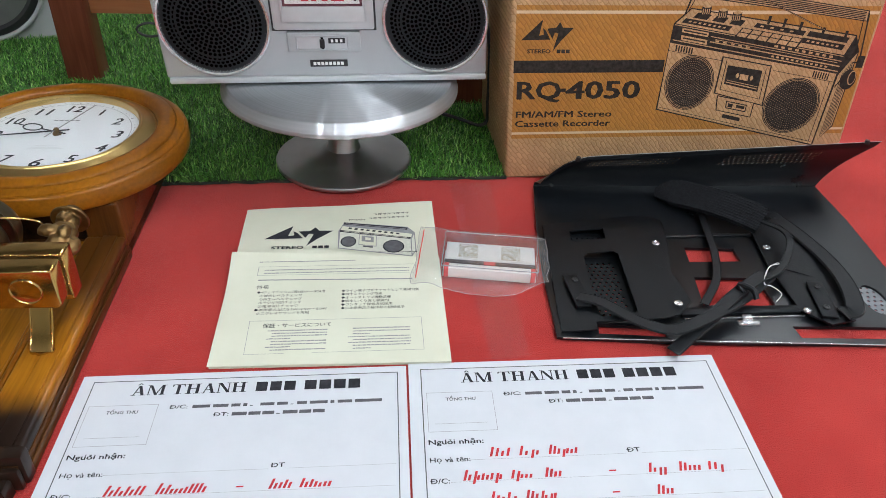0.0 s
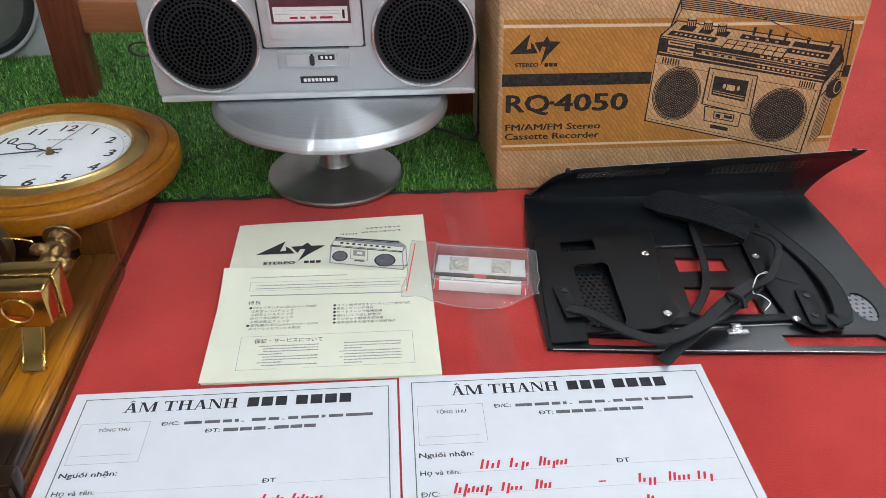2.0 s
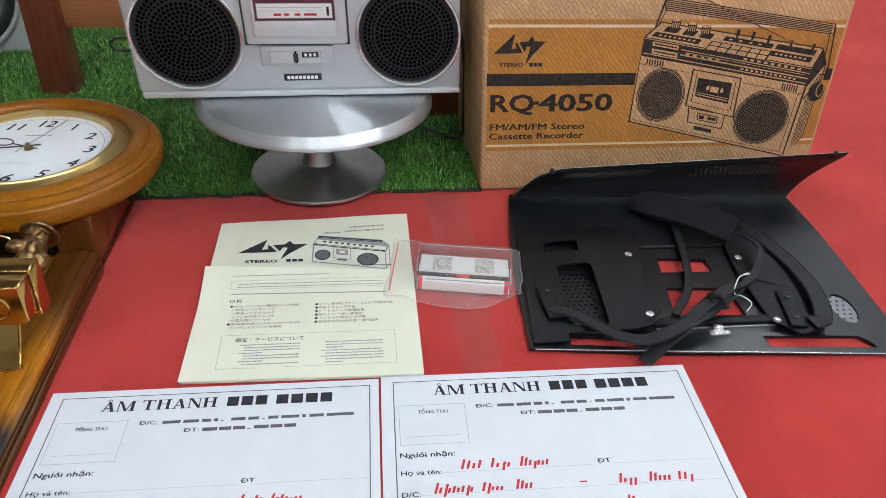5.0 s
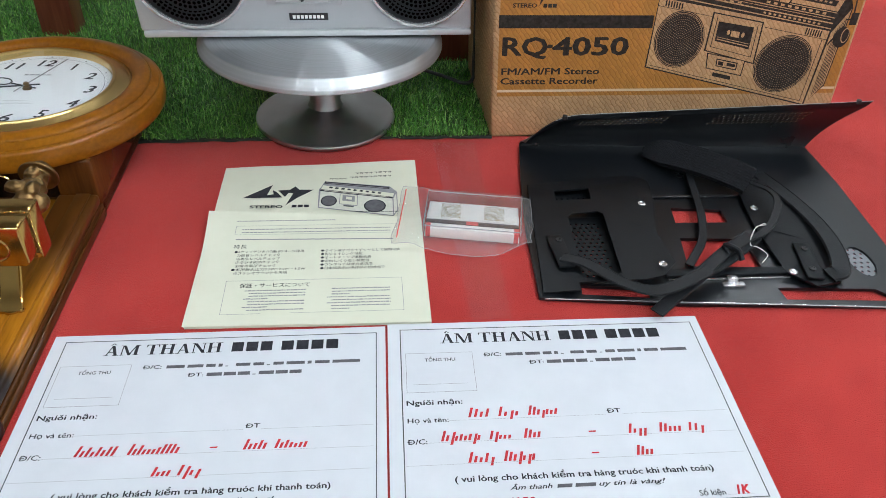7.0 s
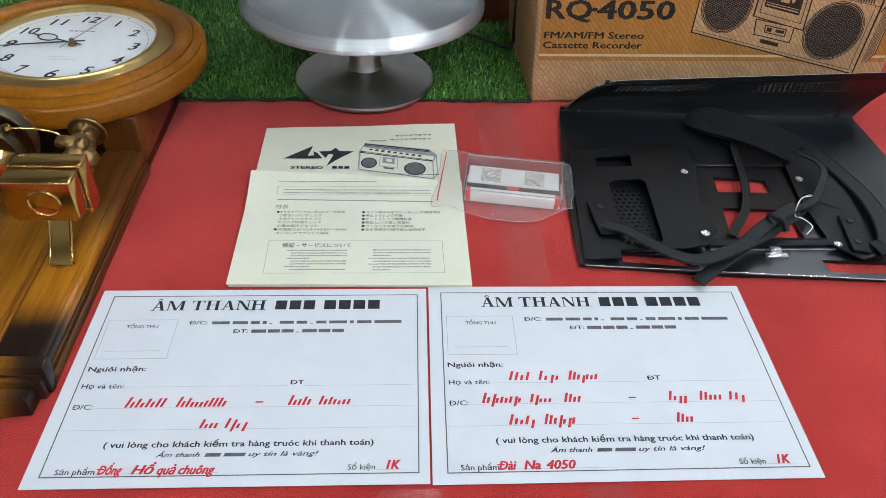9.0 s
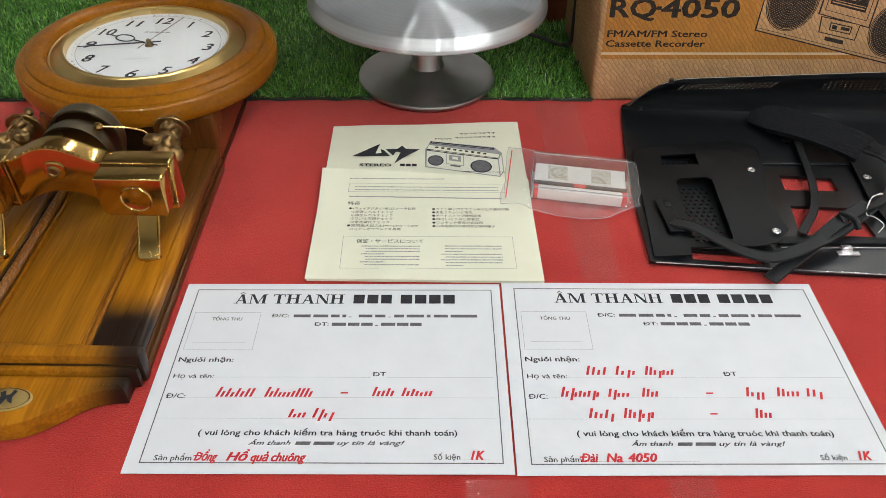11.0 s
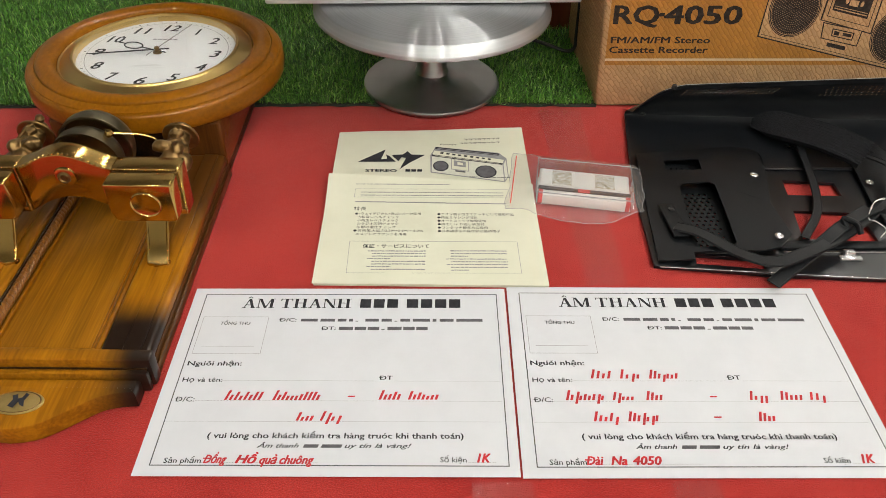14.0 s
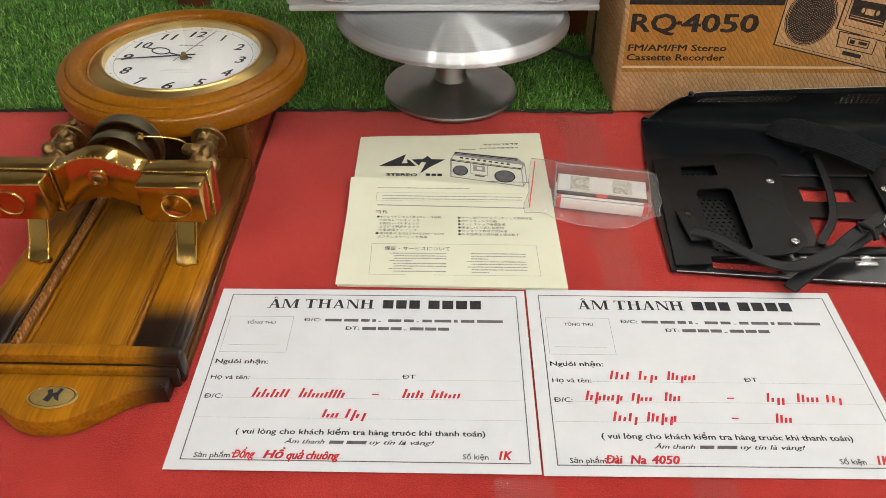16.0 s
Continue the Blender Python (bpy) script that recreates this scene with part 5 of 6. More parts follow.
part("grille", perforated(0.201, 0.050, 0.240, 0.158, 0.0068, 0.0017, 0.065), M_LEATHER, case, "perforated black grille")
part("grille", perforated(0.202, 0.184, 0.241, 0.205, 0.0064, 0.0014, 0.06), M_LEATHER, case, "perforated black grille")
bm = plate_holes([(0.430, 0.202), (0.448, 0.222), (0.475, 0.230), (0.488, 0.200), (0.494, 0.135), (0.486, 0.090), (0.480, 0.050), (0.470, 0.034), (0.441, 0.028), (0.421, 0.055), (0.421, 0.135)], [], 0.0, 0.0025)
bmesh.ops.subdivide_edges(bm, edges=[e for e in bm.edges if e.calc_length() > 0.02], cuts=2)
for v in bm.verts:
    v.co.z += 0.0070 + 0.005 * math.sin(max(0, min(1, (v.co.x - 0.415) / 0.08)) * math.pi)
part("side_leaf", bm, M_LEATHER, case, "soft black leatherette leaf")
part("speaker_grille", moved(perforated(0.505, 0.05, 0.533, 0.103, 0.0075, 0.0019), Matrix.Translation((0, 0, -0.0045))), noisy("grey_sheet", (0.16, 0.165, 0.18), (0.20, 0.205, 0.22), 30, 0.4), case, "perforated grey plate")


def flap_at(u, v):
    zt = (0.060 + 0.022 * u) * (1 - 0.6 * max(0.0, 1 - u / 0.15) ** 2.4)
    xb, xt = 0.184 + 0.389 * u, 0.187 + 0.445 * u
    yb, yt = 0.328 - 0.010 * u, 0.303
    return (xb + (xt - xb) * v ** 1.2, yb + (yt - yb) * v + 0.010 * math.sin(math.pi * min(1, v * 1.1)), 0.004 + (zt - 0.004) * v ** 1.25)


FN, FM = 190, 30
bm = sheet(FN, FM, flap_at)
bm.faces.ensure_lookup_table()
gone = []
for j in range(FM):
    for i in range(FN):
        u, v = (i + 0.5) / FN, (j + 0.5) / FM
        left = 0.14 < u < 0.42 and 0.66 < v < 0.86 and i % 3 == 1 and j % 2 == 0
        right = 0.57 < u < 0.87 and 0.58 < v < 0.88 and (i + (j // 2) * 2) % 3 == 1 and j % 2 == 0
        if left or right:
            gone.append(bm.faces[j * FN + i])
bmesh.ops.delete(bm, geom=gone, context="FACES")
bmesh.ops.solidify(bm, geom=bm.faces[:], thickness=0.0007)
part("top_flap", bm, M_LEATHER2, case, "stiff black flap with rows of small holes, standing up")
part("flap_edge", tube([Vector(flap_at(k / 40, 1.0)) for k in range(3, 41)], 0.00035, 6), M_GREYCAB, case, "pale grey line along the top of the flap")
part("lower_edge", tube([Vector((0.158 + 0.44 * k / 20, 0.0288 - 0.034 * k / 20, 0.0058)) for k in range(21)], 0.0006, 6), M_CHROME, case, "bright metal edge")
part("hinge_strip", block(0.292, 0.0500, 0.0055, 0.425, 0.0516, 0.0078, 0.0005), M_CHROME, case, "bright metal hinge strip")
part("strip", block(0.29, 0.054, 0.0055, 0.425, 0.066, 0.0105, 0.002), M_LEATHER, case)
part("ridge", block(0.30, 0.2, 0.0055, 0.44, 0.206, 0.0085, 0.002), M_LEATHER2, case)
part("buckle", join(block(0.346, 0.037, 0.0055, 0.369, 0.044, 0.0095, 0.001), block(0.352, 0.043, 0.0075, 0.363, 0.050, 0.0125, 0.001)), M_CHROME, case, "small chrome buckle")
rim = lathe([(0.0022, 0.0), (0.0046, 0.0), (0.0044, 0.0014), (0.0030, 0.0018), (0.0024, 0.0010), (0.0, 0.0008)], 20)
me = bpy.data.meshes.new("rivet")
rim.to_mesh(me)
rim.free()
me.materials.append(M_CHROME)
me_dark = me.copy()
me_dark.materials[0] = M_BLACKPL
for x, y, z, mm in ((0.294, 0.163, 0.0245, 1), (0.282, 0.053, 0.0262, 1), (0.4325, 0.166, 0.0135, 1), (0.426, 0.052, 0.0125, 1), (0.187, 0.108, 0.0178, 0.8), (0.184, 0.074, 0.0178, 0.8), (0.452, 0.084, 0.0182, 0.8), (0.4445, 0.050, 0.0182, 0.8), (0.205, 0.318, 0.012, 0.7)):
    rv = tagged(new("rivet", me if mm == 1 else me_dark), "bright metal press stud" if mm == 1 else "dark press stud")
    rv.parent = case
    rv.matrix_basis = pose(x, y, z) @ Matrix.Scale(mm, 4)
part("strap_anchor", moved(block(-0.0085, -0.027, 0, 0.0085, 0.027, 0.003, 0.0012), pose(0.1855, 0.091, 0.0148, 0, 0, 4)), M_LEATHER, case)
part("strap_anchor", moved(block(-0.009, -0.03, 0, 0.009, 0.03, 0.003, 0.0012), pose(0.4485, 0.066, 0.0145, 0, 0, -11)), M_LEATHER, case)
for pts, w, th in (([(0.184, 0.078, 0.018), (0.205, 0.064, 0.021), (0.235, 0.033, 0.021), (0.262, 0.018, 0.022), (0.292, 0.025, 0.024), (0.345, 0.053, 0.026), (0.385, 0.083, 0.027), (0.400, 0.096, 0.026)], 0.0150, 0.0014),
                   ([(0.262, 0.000, 0.009), (0.281, 0.014, 0.013), (0.310, 0.034, 0.020), (0.345, 0.060, 0.0300), (0.39, 0.092, 0.0315)], 0.0150, 0.0014),
                   ([(0.384, 0.250, 0.012), (0.377, 0.215, 0.012), (0.366, 0.160, 0.013), (0.349, 0.11, 0.013), (0.318, 0.066, 0.013)], 0.0095, 0.0011),
                   ([(0.437, 0.200, 0.028), (0.452, 0.178, 0.030), (0.449, 0.152, 0.032), (0.428, 0.118, 0.030), (0.408, 0.098, 0.030), (0.385, 0.085, 0.031)], 0.0085, 0.0013),
                   ([(0.474, 0.245, 0.010), (0.485, 0.190, 0.014), (0.491, 0.135, 0.017), (0.485, 0.085, 0.021), (0.472, 0.045, 0.021), (0.458, 0.040, 0.017)], 0.0210, 0.0014)):
    line = spline(pts, 8)
    strap = part("strap", ribbon(line, w, th), M_STRAP, case, "black leatherette strap")
    sides = [(line[min(k + 1, len(line) - 1)] - line[max(k - 1, 0)]).normalized().cross(Vector((0, 0, 1))).normalized() for k in range(len(line))]
    for sgn in (-1, 1):
        part("edge_fold", tube([line[k] + sides[k] * (sgn * w * 0.43) + Vector((0, 0, th)) for k in range(len(line))], 0.0006, 6), M_STRAP, strap)
part("strap_loop", tube(spline([(0.355, 0.062, 0.030), (0.352, 0.070, 0.036), (0.362, 0.060, 0.037), (0.365, 0.052, 0.030)], 6), 0.003, 8), M_LEATHER, case)
hp = spline([(0.342, 0.294, 0.012), (0.356, 0.279, 0.022), (0.393, 0.242, 0.030), (0.424, 0.213, 0.030), (0.438, 0.200, 0.028)], 8)
tp = [0.35 + 0.65 * min(1, k / 9) for k in range(len(hp))]
HUP = Vector((-0.22, -0.62, 0.75))
part("handle", ribbon(hp, 0.036, 0.007, HUP, tp), M_WEBBING, case, "ribbed black webbing handle pad")
th = spline([(0.388, 0.085, 0.036), (0.398, 0.098, 0.038), (0.412, 0.104, 0.036), (0.405, 0.100, 0.040), (0.393, 0.093, 0.037), (0.385, 0.078, 0.030), (0.395, 0.078, 0.026), (0.403, 0.070, 0.022), (0.395, 0.062, 0.018)], 8)
sd = [(hp[min(k + 1, len(hp) - 1)] - hp[max(k - 1, 0)]).normalized().cross(HUP).normalized() for k in range(len(hp))]
for q in range(-4, 5):
    part("rib", tube([hp[k] + sd[k] * (0.0034 * q * tp[k]) + HUP * 0.0068 for k in range(3, len(hp))], 0.0009, 6), M_WEBBING, case)
for fu in (0.10, 0.955):
    part("flap_knob", moved(lathe([(0, 0.003), (0.003, 0.0025), (0.0035, -0.002), (0, -0.002)], 16), Matrix.Translation(flap_at(fu, 1.0))), M_BLACKPL, case)
part("thread", tube(th, 0.00045, 6), M_WHITEPL, case, "knot of white thread")


# ---- chiming wall clock, lying on its back ----
def stained(name, axis, lo, hi, head_shade_from=None):
    """Oak with a dark sunburst stain that comes in along one axis of the clock, and red-brown painted shade towards its
    head.
    """
    m2 = wood(name, (0.20, 0.072, 0.004), (0.40, 0.160, 0.008), 40, 0.32)
    nt2 = m2.node_tree
    b3 = nt2.nodes["Principled BSDF"]
    old = b3.inputs["Base Color"].links[0].from_socket
    tc = nt2.nodes.new("ShaderNodeTexCoord")
    sp2 = nt2.nodes.new("ShaderNodeSeparateXYZ")
    nt2.links.new(tc.outputs["Object"], sp2.inputs[0])
    ab = nt2.nodes.new("ShaderNodeMath")
    ab.operation = "ABSOLUTE" if axis == "X" else "ADD"
    ab.inputs[1].default_value = 0.0
    nt2.links.new(sp2.outputs[axis], ab.inputs[0])
    mr = nt2.nodes.new("ShaderNodeMapRange")
    mr.interpolation_type = "SMOOTHSTEP"
    mr.inputs["From Min"].default_value, mr.inputs["From Max"].default_value = lo, hi
    nt2.links.new(ab.outputs[0], mr.inputs["Value"])
    mix = nt2.nodes.new("ShaderNodeMix")
    mix.data_type = "RGBA"
    mix.inputs[7].default_value = (0.016, 0.009, 0.006, 1)
    nt2.links.new(mr.outputs[0], mix.inputs[0])
    # Shade below the ring and case, painted into the rail colour.
    if head_shade_from is not None:
        mr2 = nt2.nodes.new("ShaderNodeMapRange")
        mr2.interpolation_type = "SMOOTHSTEP"
        mr2.inputs["From Min"].default_value, mr2.inputs["From Max"].default_value = head_shade_from, head_shade_from + 0.09
        nt2.links.new(sp2.outputs["Y"], mr2.inputs["Value"])
        mix2 = nt2.nodes.new("ShaderNodeMix")
        mix2.data_type = "RGBA"
        mix2.inputs[7].default_value = (0.085, 0.030, 0.005, 1)
        nt2.links.new(mr2.outputs[0], mix2.inputs[0])
        nt2.links.new(old, mix2.inputs[6])
        old = mix2.outputs[2]
    nt2.links.new(old, mix.inputs[6])
    nt2.links.new(mix.outputs[2], b3.inputs["Base Color"])
    return m2


M_RAIL = stained("sunburst_shaded_rail", "Y", -0.035, -0.075, 0.02)
M_LEDGE = stained("sunburst_ledge", "X", 0.045, 0.085)
clock = thing("wall_clock", "honey oak chiming wall clock lying face up on the carpet", "clock", pose(-0.3990, 0.0, 0.0, 0, 0, -0.8))
part("backboard", block(-0.0935, -0.112, 0.001, 0.0935, 0.40, 0.0165, 0.002), M_SIDEWOOD, clock)
for x0, x1 in ((-0.0940, -0.0585), (0.0510, 0.0940)):
    s = -1 if x0 < 0 else 1
    part("side_rail", block(x0, -0.105, 0.0168, x1, 0.192, 0.0300, 0.0045, 4), M_RAIL, clock, "oak rail stained dark at its foot")
    xs = sorted((s * 0.0705, s * 0.0860))
    part("moulding", block(xs[0], -0.104, 0.0295, xs[1], 0.190, 0.0313, 0.0014, 2), M_RAIL, clock)
    xs = sorted((s * 0.0941, s * 0.0962))
    part("foot_bead", block(xs[0], -0.1035, 0.001, xs[1], 0.192, 0.0120, 0.001, 2), M_SIDEWOOD, clock, "dark bead along the foot of the side")
part("moulding", block(-0.0425, -0.1035, 0.0205, -0.0395, 0.14, 0.0262, 0.0013, 3), M_OAKRING, clock)
part("moulding", block(0.0412, -0.1035, 0.0205, 0.0445, 0.14, 0.0262, 0.0013, 3), M_OAKRING, clock)
part("moulding", block(0.0455, -0.1035, 0.0205, 0.0508, 0.14, 0.0285, 0.0022, 3), M_OAKRING, clock)
part("moulding", block(-0.0583, -0.1035, 0.0205, -0.0555, 0.14, 0.0275, 0.0013, 3), M_DARKWOOD, clock)
part("panel", block(-0.0555, -0.104, 0.0168, 0.0509, 0.192, 0.0225, 0.001), M_OAK, clock, "plain oak centre panel")
rope = []
for strand in range(3):
    rope.append(tube([Vector((-0.0485 + 0.0022 * math.cos(k * 0.5 + strand * 2.09), -0.100 + 0.0012 * k, 0.0272 + 0.0022 * math.sin(k * 0.5 + strand * 2.09))) for k in range(180)], 0.0027, 8))
part("rope_moulding", join(*rope), M_ROPE, clock, "twisted rope moulding")
for x0, x1 in ((-0.0935, -0.052), (0.052, 0.0935)):
    part("movement_case_side", block(x0, 0.192, 0.002, x1, 0.405, 0.0703, 0.003, 3), M_CASEWOOD, clock, "glossy red-brown case side")
# Solid dark wood block fills the middle, set back from the sides.
part("movement_case_middle", block(-0.0519, 0.205, 0.002, 0.0519, 0.400, 0.082, 0.002), M_DARKWOOD, clock, "dark wood block set back between the case sides")
for bl3 in (block(-0.098, -0.1175, 0.002, 0.098, -0.1040, 0.034, 0.003), block(-0.094, -0.1038, 0.018, 0.094, -0.0975, 0.0275, 0.002), block(-0.0955, -0.1240, 0.002, 0.0955, -0.1177, 0.0245, 0.003)):
    part("ledge_moulding", bl3, M_LEDGE, clock, "moulded ledge stained dark at its ends")
for y0, z0 in ((-0.1042, 0.0276), (-0.1179, 0.0246)):
    part("ledge_joint", block(-0.0940, y0 - 0.0006, z0 - 0.003, 0.0940, y0 + 0.0006, z0 + 0.0004), M_DARKWOOD, clock, "dark joint line")
half = [(0.0885, -0.1242)] + [(p.x, p.y) for p in spline([(0.0885, -0.1385, 0), (0.074, -0.1400, 0), (0.061, -0.1440, 0), (0.050, -0.1515, 0), (0.039, -0.1600, 0), (0.026, -0.1690, 0), (0.013, -0.1738, 0), (0.0, -0.1755, 0)], 4)]
part("apron", prism(half + [(-x, y) for x, y in half[-2::-1]], 0.002, 0.020, 0.0045), M_LEDGE, clock, "scalloped apron board")
plaque = part("plaque", moved(lathe([(0, 0.0012), (0.9, 0.0012), (1.0, 0.0006), (1.0, 0)], 40), Matrix.Translation((0.001, -0.150, 0.020)) @ Matrix.Diagonal((0.0205, 0.0115, 1, 1))), noisy("brass_plaque", (0.50, 0.36, 0.12), (0.62, 0.46, 0.18), 100, 0.35, 0.5, 0.8), clock, "oval brass plaque")
part("plaque_rim", moved(lathe([(0.86, 0.0012), (0.89, 0.0018), (0.92, 0.0012)], 40), Matrix.Translation((0.001, -0.150, 0.0202)) @ Matrix.Diagonal((0.0205, 0.0115, 1, 1))), M_BRONZE, plaque)
part("plaque_emblem", flat([[(-0.0050, -0.1540), (-0.0030, -0.1480), (-0.0050, -0.1440), (-0.0010, -0.1425), (0.0005, -0.1470), (0.0035, -0.1460), (0.0050, -0.1415), (0.0080, -0.1430), (0.0060, -0.1490), (0.0080, -0.1550), (0.0040, -0.1530), (0.0020, -0.1500), (0.0000, -0.1560)]], 0.0216), M_INK, plaque, "dark stamped motif", smooth=False)

head = Matrix.Translation((-0.0010, 0.308, 0.0))
ring = part("ring", moved(lathe([(0.100, 0.086), (0.1110, 0.0930), (0.1116, 0.0985), (0.1122, 0.1010), (0.1138, 0.1030), (0.1165, 0.1046), (0.1205, 0.1055), (0.127, 0.1046), (0.1318, 0.1024), (0.1326, 0.1016), (0.1329, 0.0992), (0.1334, 0.0988), (0.1339, 0.1000), (0.1355, 0.0998), (0.1395, 0.0980), (0.1420, 0.0962), (0.1424, 0.0946), (0.1430, 0.0945), (0.1450, 0.0932), (0.1462, 0.0905), (0.1465, 0.0790), (0.1460, 0.0735), (0.1445, 0.0712), (0.1420, 0.0705), (0.10, 0.0705)], 128), head), M_OAKRING, clock, "turned oak ring")
part("bezel", moved(lathe([(0.0912, 0.0940), (0.0914, 0.1015), (0.0921, 0.1032), (0.0936, 0.1038), (0.0950, 0.1034), (0.0958, 0.1020), (0.0966, 0.1014), (0.1010, 0.0992), (0.1055, 0.0966), (0.1085, 0.0952), (0.1102, 0.0958), (0.1110, 0.0950), (0.1112, 0.0925)], 128), head), M_BEZEL, clock, "satin brass bezel")
dial = part("dial", moved(lathe([(0, 0.0945), (0.0911, 0.0945), (0.092, 0.09)], 96), head), M_DIAL, clock, "white dial")
part("glass", moved(lathe([(0, 0.1072), (0.03, 0.1068), (0.06, 0.1054), (0.08, 0.1038), (0.0912, 0.1022)], 96), head), M_GLASS, clock).visible_shadow = False
for n in range(1, 13):
    a = math.radians(90 - 30 * n)
    hgt, wd = 0.0175, 0.0115 if n < 10 and n != 1 else (0.0055 if n == 1 else 0.0190)
    cx, cy = 0.0685 * math.cos(a), 0.0685 * math.sin(a)
    part("numeral", moved(letters(str(n), cx - wd / 2, cy - hgt / 2, wd, hgt, 0.035, 0.25, lambda x, y: (x, y, 0.0950)), head), M_INK, dial, smooth=False)
marks = []
for k in range(60):
    a = 2 * math.pi * k / 60
    c, s, r0 = math.cos(a), math.sin(a), 0.0845
    w, l = (0.0007, 0.0025) if k % 5 == 0 else (0.00025, 0.0012)
    marks.append([(c * r0 - s * w, s * r0 + c * w), (c * r0 + s * w, s * r0 - c * w), (c * (r0 + l) + s * w, s * (r0 + l) - c * w), (c * (r0 + l) - s * w, s * (r0 + l) + c * w)])
part("minute_track", moved(flat(marks, 0.0950), head), M_INK, dial, smooth=False)
part("minute_ring", moved(lathe([(0.0815, 0.0950), (0.0818, 0.0951), (0.0821, 0.0950)], 96), head), M_INKGREY, dial)
part("dial_bar", moved(flat([rect(-0.016 + k * 0.0062, 0.0345, -0.0112 + k * 0.0062, 0.0372, 0.0006) for k in range(5)], 0.0950), head), M_INKGREY, dial, smooth=False)
part("dial_small_bar", moved(flat([rect(-0.016, -0.0300, 0.010, -0.0293), rect(-0.02, -0.0335, 0.014, -0.0328), rect(-0.022, -0.0370, 0.018, -0.0363)], 0.0950), head), noisy("pale_grey_ink", (0.5, 0.5, 0.5), (0.58, 0.58, 0.58), 100, 0.7), dial, smooth=False)


def pointer(name, polys, degrees_cw, z, mat):
    bm2 = bmesh.new()
    for p in polys:
        q = prism(p, z, z + 0.0007)
        me2 = bpy.data.meshes.new("p")
        q.to_mesh(me2)
        bm2.from_mesh(me2)
        bpy.data.meshes.remove(me2)
        q.free()
    part(name, moved(bm2, head @ Matrix.Rotation(radians(-degrees_cw), 4, "Z")), mat, dial)


loop = ellipse(0, 0.034, 0.0085, 0.0125, 28)
hole = ellipse(0, 0.034, 0.0070, 0.0110, 28)
hour = [[loop[k], loop[(k + 1) % 28], hole[(k + 1) % 28], hole[k]] for k in range(28)]
pointer("hour_hand", hour + [rect(-0.0008, -0.012, 0.0008, 0.0225), rect(-0.0006, 0.0465, 0.0006, 0.056)], 292, 0.0975, M_INK)
pointer("minute_hand", [[(-0.0010, -0.014), (0.0010, -0.014), (0.0012, 0.03), (0.0003, 0.079), (-0.0003, 0.079), (-0.0012, 0.03)]], 259, 0.0990, M_INK)
pointer("second_hand", [rect(-0.00035, -0.02, 0.00035, 0.072)], 20, 0.1003, M_INKGREY)
part("hub", moved(lathe([(0, 0.1030), (0.0022, 0.1027), (0.0030, 0.1015), (0.0030, 0.0985), (0.0044, 0.0980), (0.0044, 0.0965), (0.0052, 0.0962), (0.0052, 0.0952)], 24), head), M_BRONZE, dial)

# brass chime front with two platforms and a bridge
B0, B1, T0, T1 = 0.042, 0.102, 0.070, 0.1165
LEAN = Matrix(((1, 0, 0, 0), (0, 1, -0.06, 0.0056), (0, 0, 1, 0), (0, 0, 0, 1)))


def raised_edges(points, width, r):
    """Thin rounded rims along both sides of a strap."""
    out = []
    for sd2 in (-1, 1):
        out.append(tube([p + Vector((sd2 * width / 2, 0, 0.0012)) for p in points], r, 8))
    return join(*out)


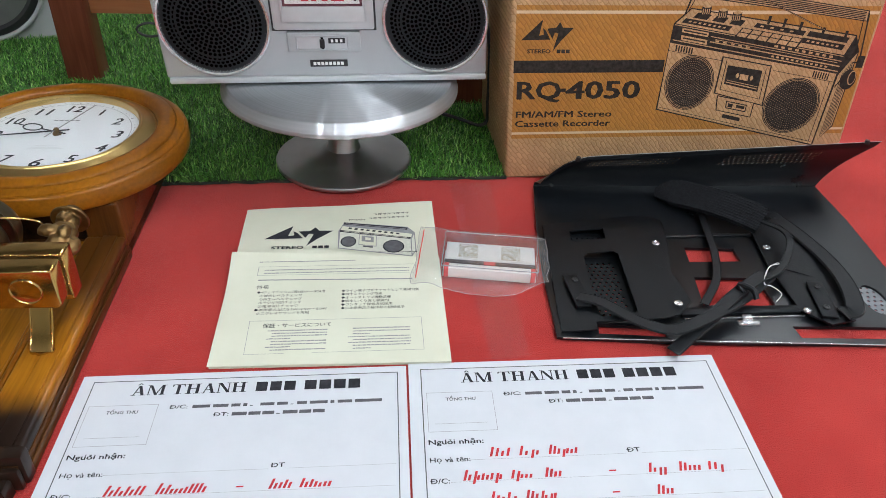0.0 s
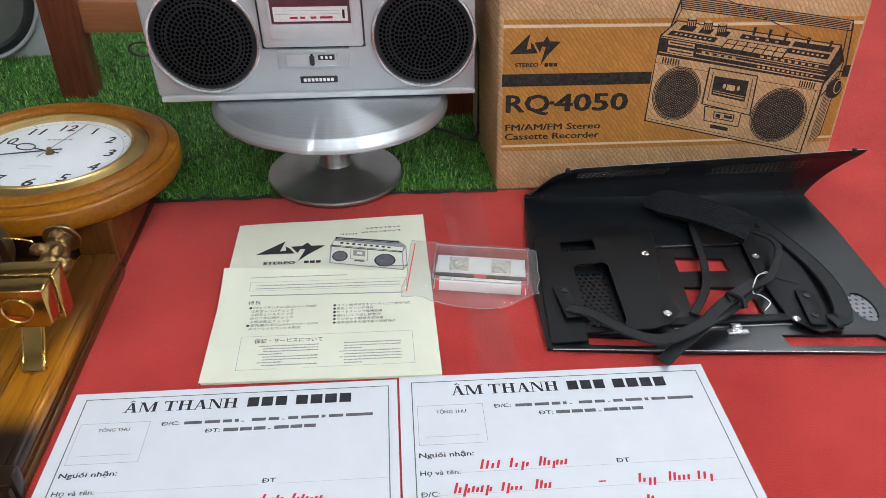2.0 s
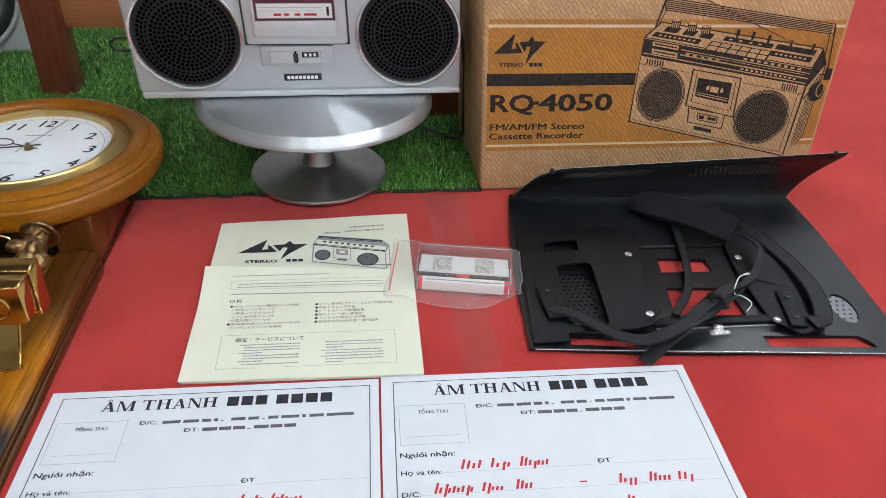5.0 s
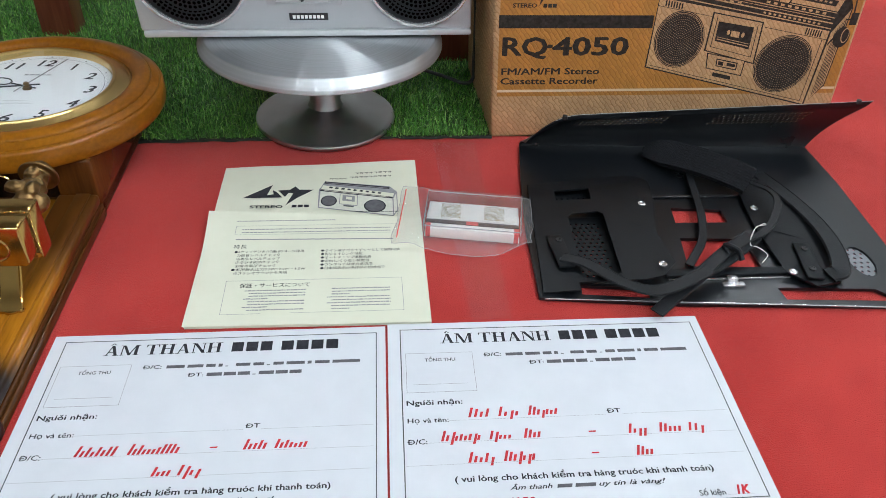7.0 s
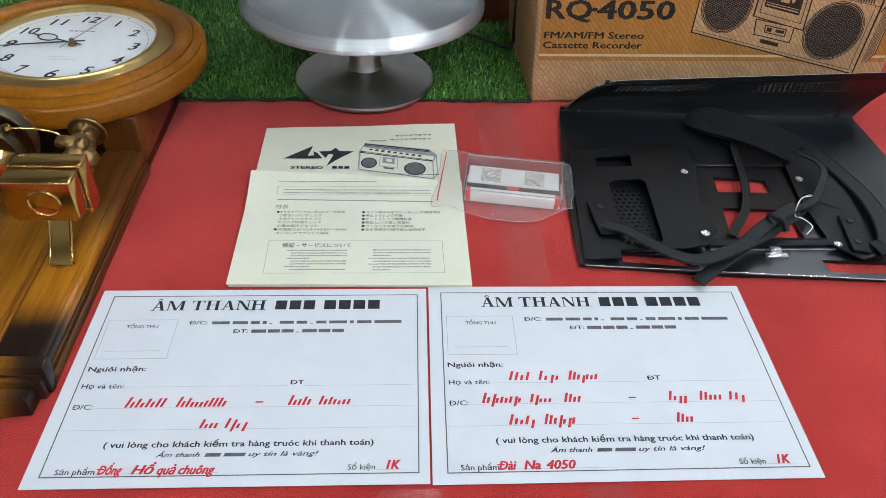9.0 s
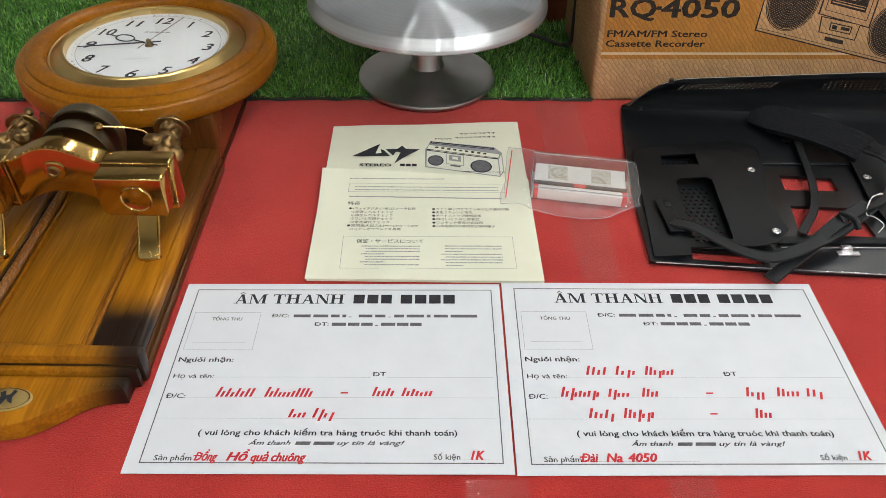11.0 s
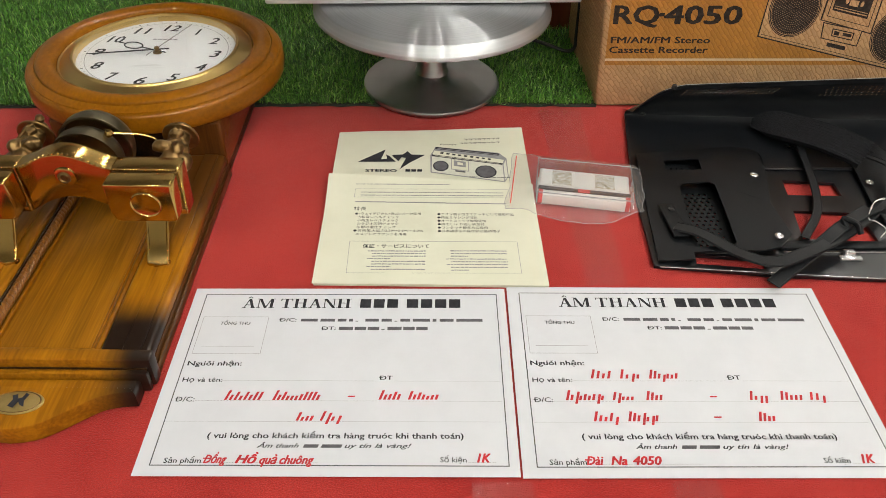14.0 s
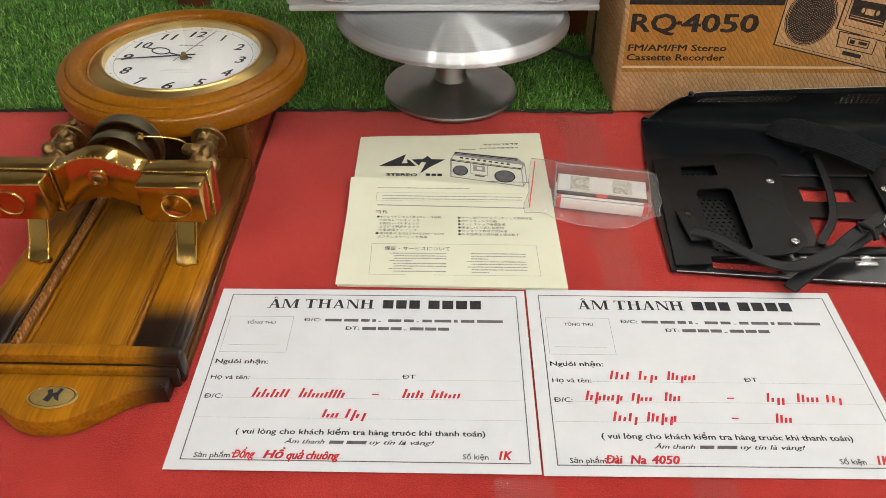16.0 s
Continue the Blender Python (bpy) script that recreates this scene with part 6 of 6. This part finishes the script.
for s in (-1, 1):
    o = [(B0, T1), (B0 - 0.001, T0 + 0.016), (B0 + 0.0015, T0 + 0.006), (B0 + 0.006, T0 + 0.0035), (B1 - 0.005, T0 + 0.0035), (B1 - 0.0005, T0 + 0.008), (B1, T1)]
    bm = prism([(s * x - 0.004, z) for x, z in (o if s > 0 else o[::-1])], 0.0, 0.0205)
    bmesh.ops.bevel(bm, geom=bm.edges[:], offset=0.0022, segments=3, profile=0.5, affect="EDGES")
    bm = moved(bm, LEAN @ Matrix.Translation((0, 0.0325, 0)) @ Matrix.Rotation(radians(90), 4, "X"))
    plat = part("platform", bm, M_GOLD, clock, "polished brass platform box")
    xs = sorted((s * B0 - 0.004, s * (B1 + 0.0012) - 0.004))
    part("platform_back", block(xs[0], 0.0345, T0 - 0.004, xs[1], 0.055, T1 + 0.0006, 0.0022, 3), M_GOLD, plat)
    part("seam", block(xs[0] + 0.001, 0.0322, T0 + 0.004, xs[1] - 0.0015, 0.0348, T1 - 0.0016), M_BRONZE, plat)
    part("disc", moved(lathe([(0, 0.0004), (0.0118, 0.0004), (0.0124, 0.0008), (0.0130, 0.0015), (0.0136, 0.0008), (0.0140, -0.0004)], 48), LEAN @ Matrix.Translation((s * 0.0755 - 0.004, 0.0118, 0.0945)) @ Matrix.Rotation(radians(90), 4, "X")), M_GOLD, plat)
    fp = spline([(s * 0.0705 + 0.001, y, z) for y, z in ((0.030, 0.076), (0.0225, 0.0600), (0.0155, 0.0480), (0.0085, 0.0385), (0.0025, 0.0325))], 6)
    foot = part("foot", ribbon(fp, 0.0195, 0.002, (0, -0.4, 1), [1.0 - 0.12 * math.sin(math.pi * min(1, k / 20)) for k in range(len(fp))]), M_GOLD, clock, "curved brass foot")
    part("foot_rim", raised_edges(fp[:-1], 0.0185, 0.0010), M_GOLD, foot)
    toe = [(-0.0105, 0.004), (-0.0108, 0.0005), (-0.0085, -0.0012), (-0.0060, -0.0008), (-0.0035, -0.0026), (0.0, -0.0034), (0.0035, -0.0026), (0.0060, -0.0008), (0.0085, -0.0012), (0.0108, 0.0005), (0.0105, 0.004)]
    part("toe", moved(prism(toe, 0.0302, 0.0335, 0.0009), Matrix.Translation((s * 0.0705 + 0.001, 0.0030, 0))), M_GOLD, foot, "scalloped toe")
    bead = bmesh.new()
    for k in range(24):
        x = s * (B0 + 0.001 + (B1 - B0 - 0.001) * k / 23) - 0.004
        bmesh.ops.create_icosphere(bead, subdivisions=2, radius=0.0013, matrix=Matrix.Translation((x, 0.0335, T1 + 0.0004)))
    for k in range(17):
        bmesh.ops.create_icosphere(bead, subdivisions=2, radius=0.0013, matrix=Matrix.Translation((s * (B1 + 0.0004) - 0.004, 0.0335, T1 - 0.002 - k * 0.0026)))
    part("beading", bead, M_GOLD, plat, "row of brass beads", kind="stuff")
up = [(x, 0.1165 + 0.0155 * max(0.0, math.cos(x / 0.0425 * math.pi / 2)) ** 1.5) for x in [-0.0425 + 0.00425 * k for k in range(21)]]
dn = [(x, 0.066 + 0.018 * max(0.0, math.cos(x / 0.0425 * math.pi / 2))) for x in [0.0425 - 0.00425 * k for k in range(21)]]
bm = moved(prism([(x - 0.004, z) for x, z in up + dn], 0, 0.0205, 0.002), LEAN @ Matrix.Translation((0, 0.0555, 0)) @ Matrix.Rotation(radians(90), 4, "X"))
bridge = part("bridge", bm, M_GOLD, clock, "arched brass bridge between the platforms")
bead = bmesh.new()
for x, z in up:
    bmesh.ops.create_icosphere(bead, subdivisions=2, radius=0.0013, matrix=Matrix.Translation((x - 0.004, 0.0345, z + 0.0002)))
part("beading", bead, M_GOLD, bridge, kind="stuff")
part("boss", moved(lathe([(0.0, 0.0035), (0.0065, 0.004), (0.0092, 0.003), (0.0105, 0.0)], 40), Matrix.Translation((-0.003, 0.0350, 0.109)) @ Matrix.Rotation(radians(90), 4, "X")), M_GOLD, bridge, "domed brass boss")
part("screw", moved(lathe([(0, 0.0045), (0.0032, 0.0046), (0.0042, 0.0060), (0.0056, 0.0052), (0.0062, 0.003)], 32), Matrix.Translation((-0.003, 0.0350, 0.109)) @ Matrix.Rotation(radians(90), 4, "X")), M_BRONZE, bridge, "dark screw in the boss")
for by_, rad in ((0.077, 0.0325), (0.102, 0.0350)):
    part("bell", moved(lathe([(0, 0.016), (rad * 0.4, 0.0155), (rad * 0.75, 0.0125), (rad * 0.93, 0.008), (rad, 0.001), (rad, -0.010), (rad - 0.0022, -0.010), (rad - 0.003, 0.0), (rad * 0.6, 0.010), (0, 0.012)], 64), Matrix.Translation((0.001, by_, 0.100)) @ Matrix.Rotation(radians(-90), 4, "X")), M_BELL, clock, "dark bronze bell")
part("bell_post", block(-0.003, 0.09, 0.02, 0.003, 0.13, 0.075, 0.001), M_DARKWOOD, clock)


def figurine(x, turn):
    """A small cast bell-ringer, kept as one plain lumpy shape."""
    bm2 = bmesh.new()
    for (px, py, pz), r, sc in (((0, 0.072, 0.100), 0.012, (1, 1.1, 1)), ((0, 0.087, 0.104), 0.0115, (1.15, 0.9, 1)), ((0.006, 0.078, 0.112), 0.006, (1, 1.4, 1)), ((-0.009, 0.080, 0.112), 0.0065, (1.5, 1, 1)), ((0, 0.101, 0.106), 0.0105, (1, 1, 1)), ((0.0, 0.098, 0.115), 0.006, (1.2, 0.9, 0.8)), ((0.010, 0.074, 0.098), 0.008, (1, 1.5, 1))):
        bmesh.ops.create_icosphere(bm2, subdivisions=3, radius=r, matrix=Matrix.Translation((px * turn, py, pz)) @ Matrix.Diagonal((*sc, 1)))
    for v in bm2.verts:
        v.co += v.normal * 0.0016 * noise.noise(v.co * 260)
    hat = moved(lathe([(0.0, 0.010), (0.008, 0.010), (0.0105, 0.004), (0.011, 0.0), (0.0175, -0.001), (0.0175, -0.0035), (0.0, -0.004)], 40), Matrix.Translation((0, 0.110, 0.106)) @ Matrix.Rotation(radians(-78), 4, "X"))
    bm2 = join(bm2, hat)
    fig = part("figurine", moved(bm2, Matrix.Translation((x, 0, 0))), M_BRONZE, clock, "small cast bronze bell-ringer figure")
    rm = fig.modifiers.new("fuse", "REMESH")
    rm.mode, rm.voxel_size, rm.use_smooth_shade = "VOXEL", 0.0010, True


figurine(0.080, 1)
figurine(-0.060, -1)
part("hammer", join(tube(spline([(0.069, 0.076, 0.112), (0.064, 0.085, 0.117), (0.048, 0.084, 0.1225), (0.027, 0.0795, 0.126)], 8), 0.0008, 6), moved(lathe([(0, -0.0042), (0.003, -0.003), (0.0042, 0), (0.003, 0.003), (0, 0.0042)], 16), Matrix.Translation((0.025, 0.079, 0.126)))), M_GOLD, clock, "thin wire hammer with a ball end")
part("hammer", join(tube([Vector((-0.068, 0.080, 0.112)), Vector((-0.062, 0.094, 0.118)), Vector((-0.053, 0.110, 0.121))], 0.0012, 6), moved(lathe([(0, -0.0045), (0.0032, -0.0032), (0.0045, 0), (0.0032, 0.0032), (0, 0.0045)], 16), Matrix.Translation((-0.053, 0.111, 0.121)))), M_BRONZE, clock, "wire hammer with a ball end")
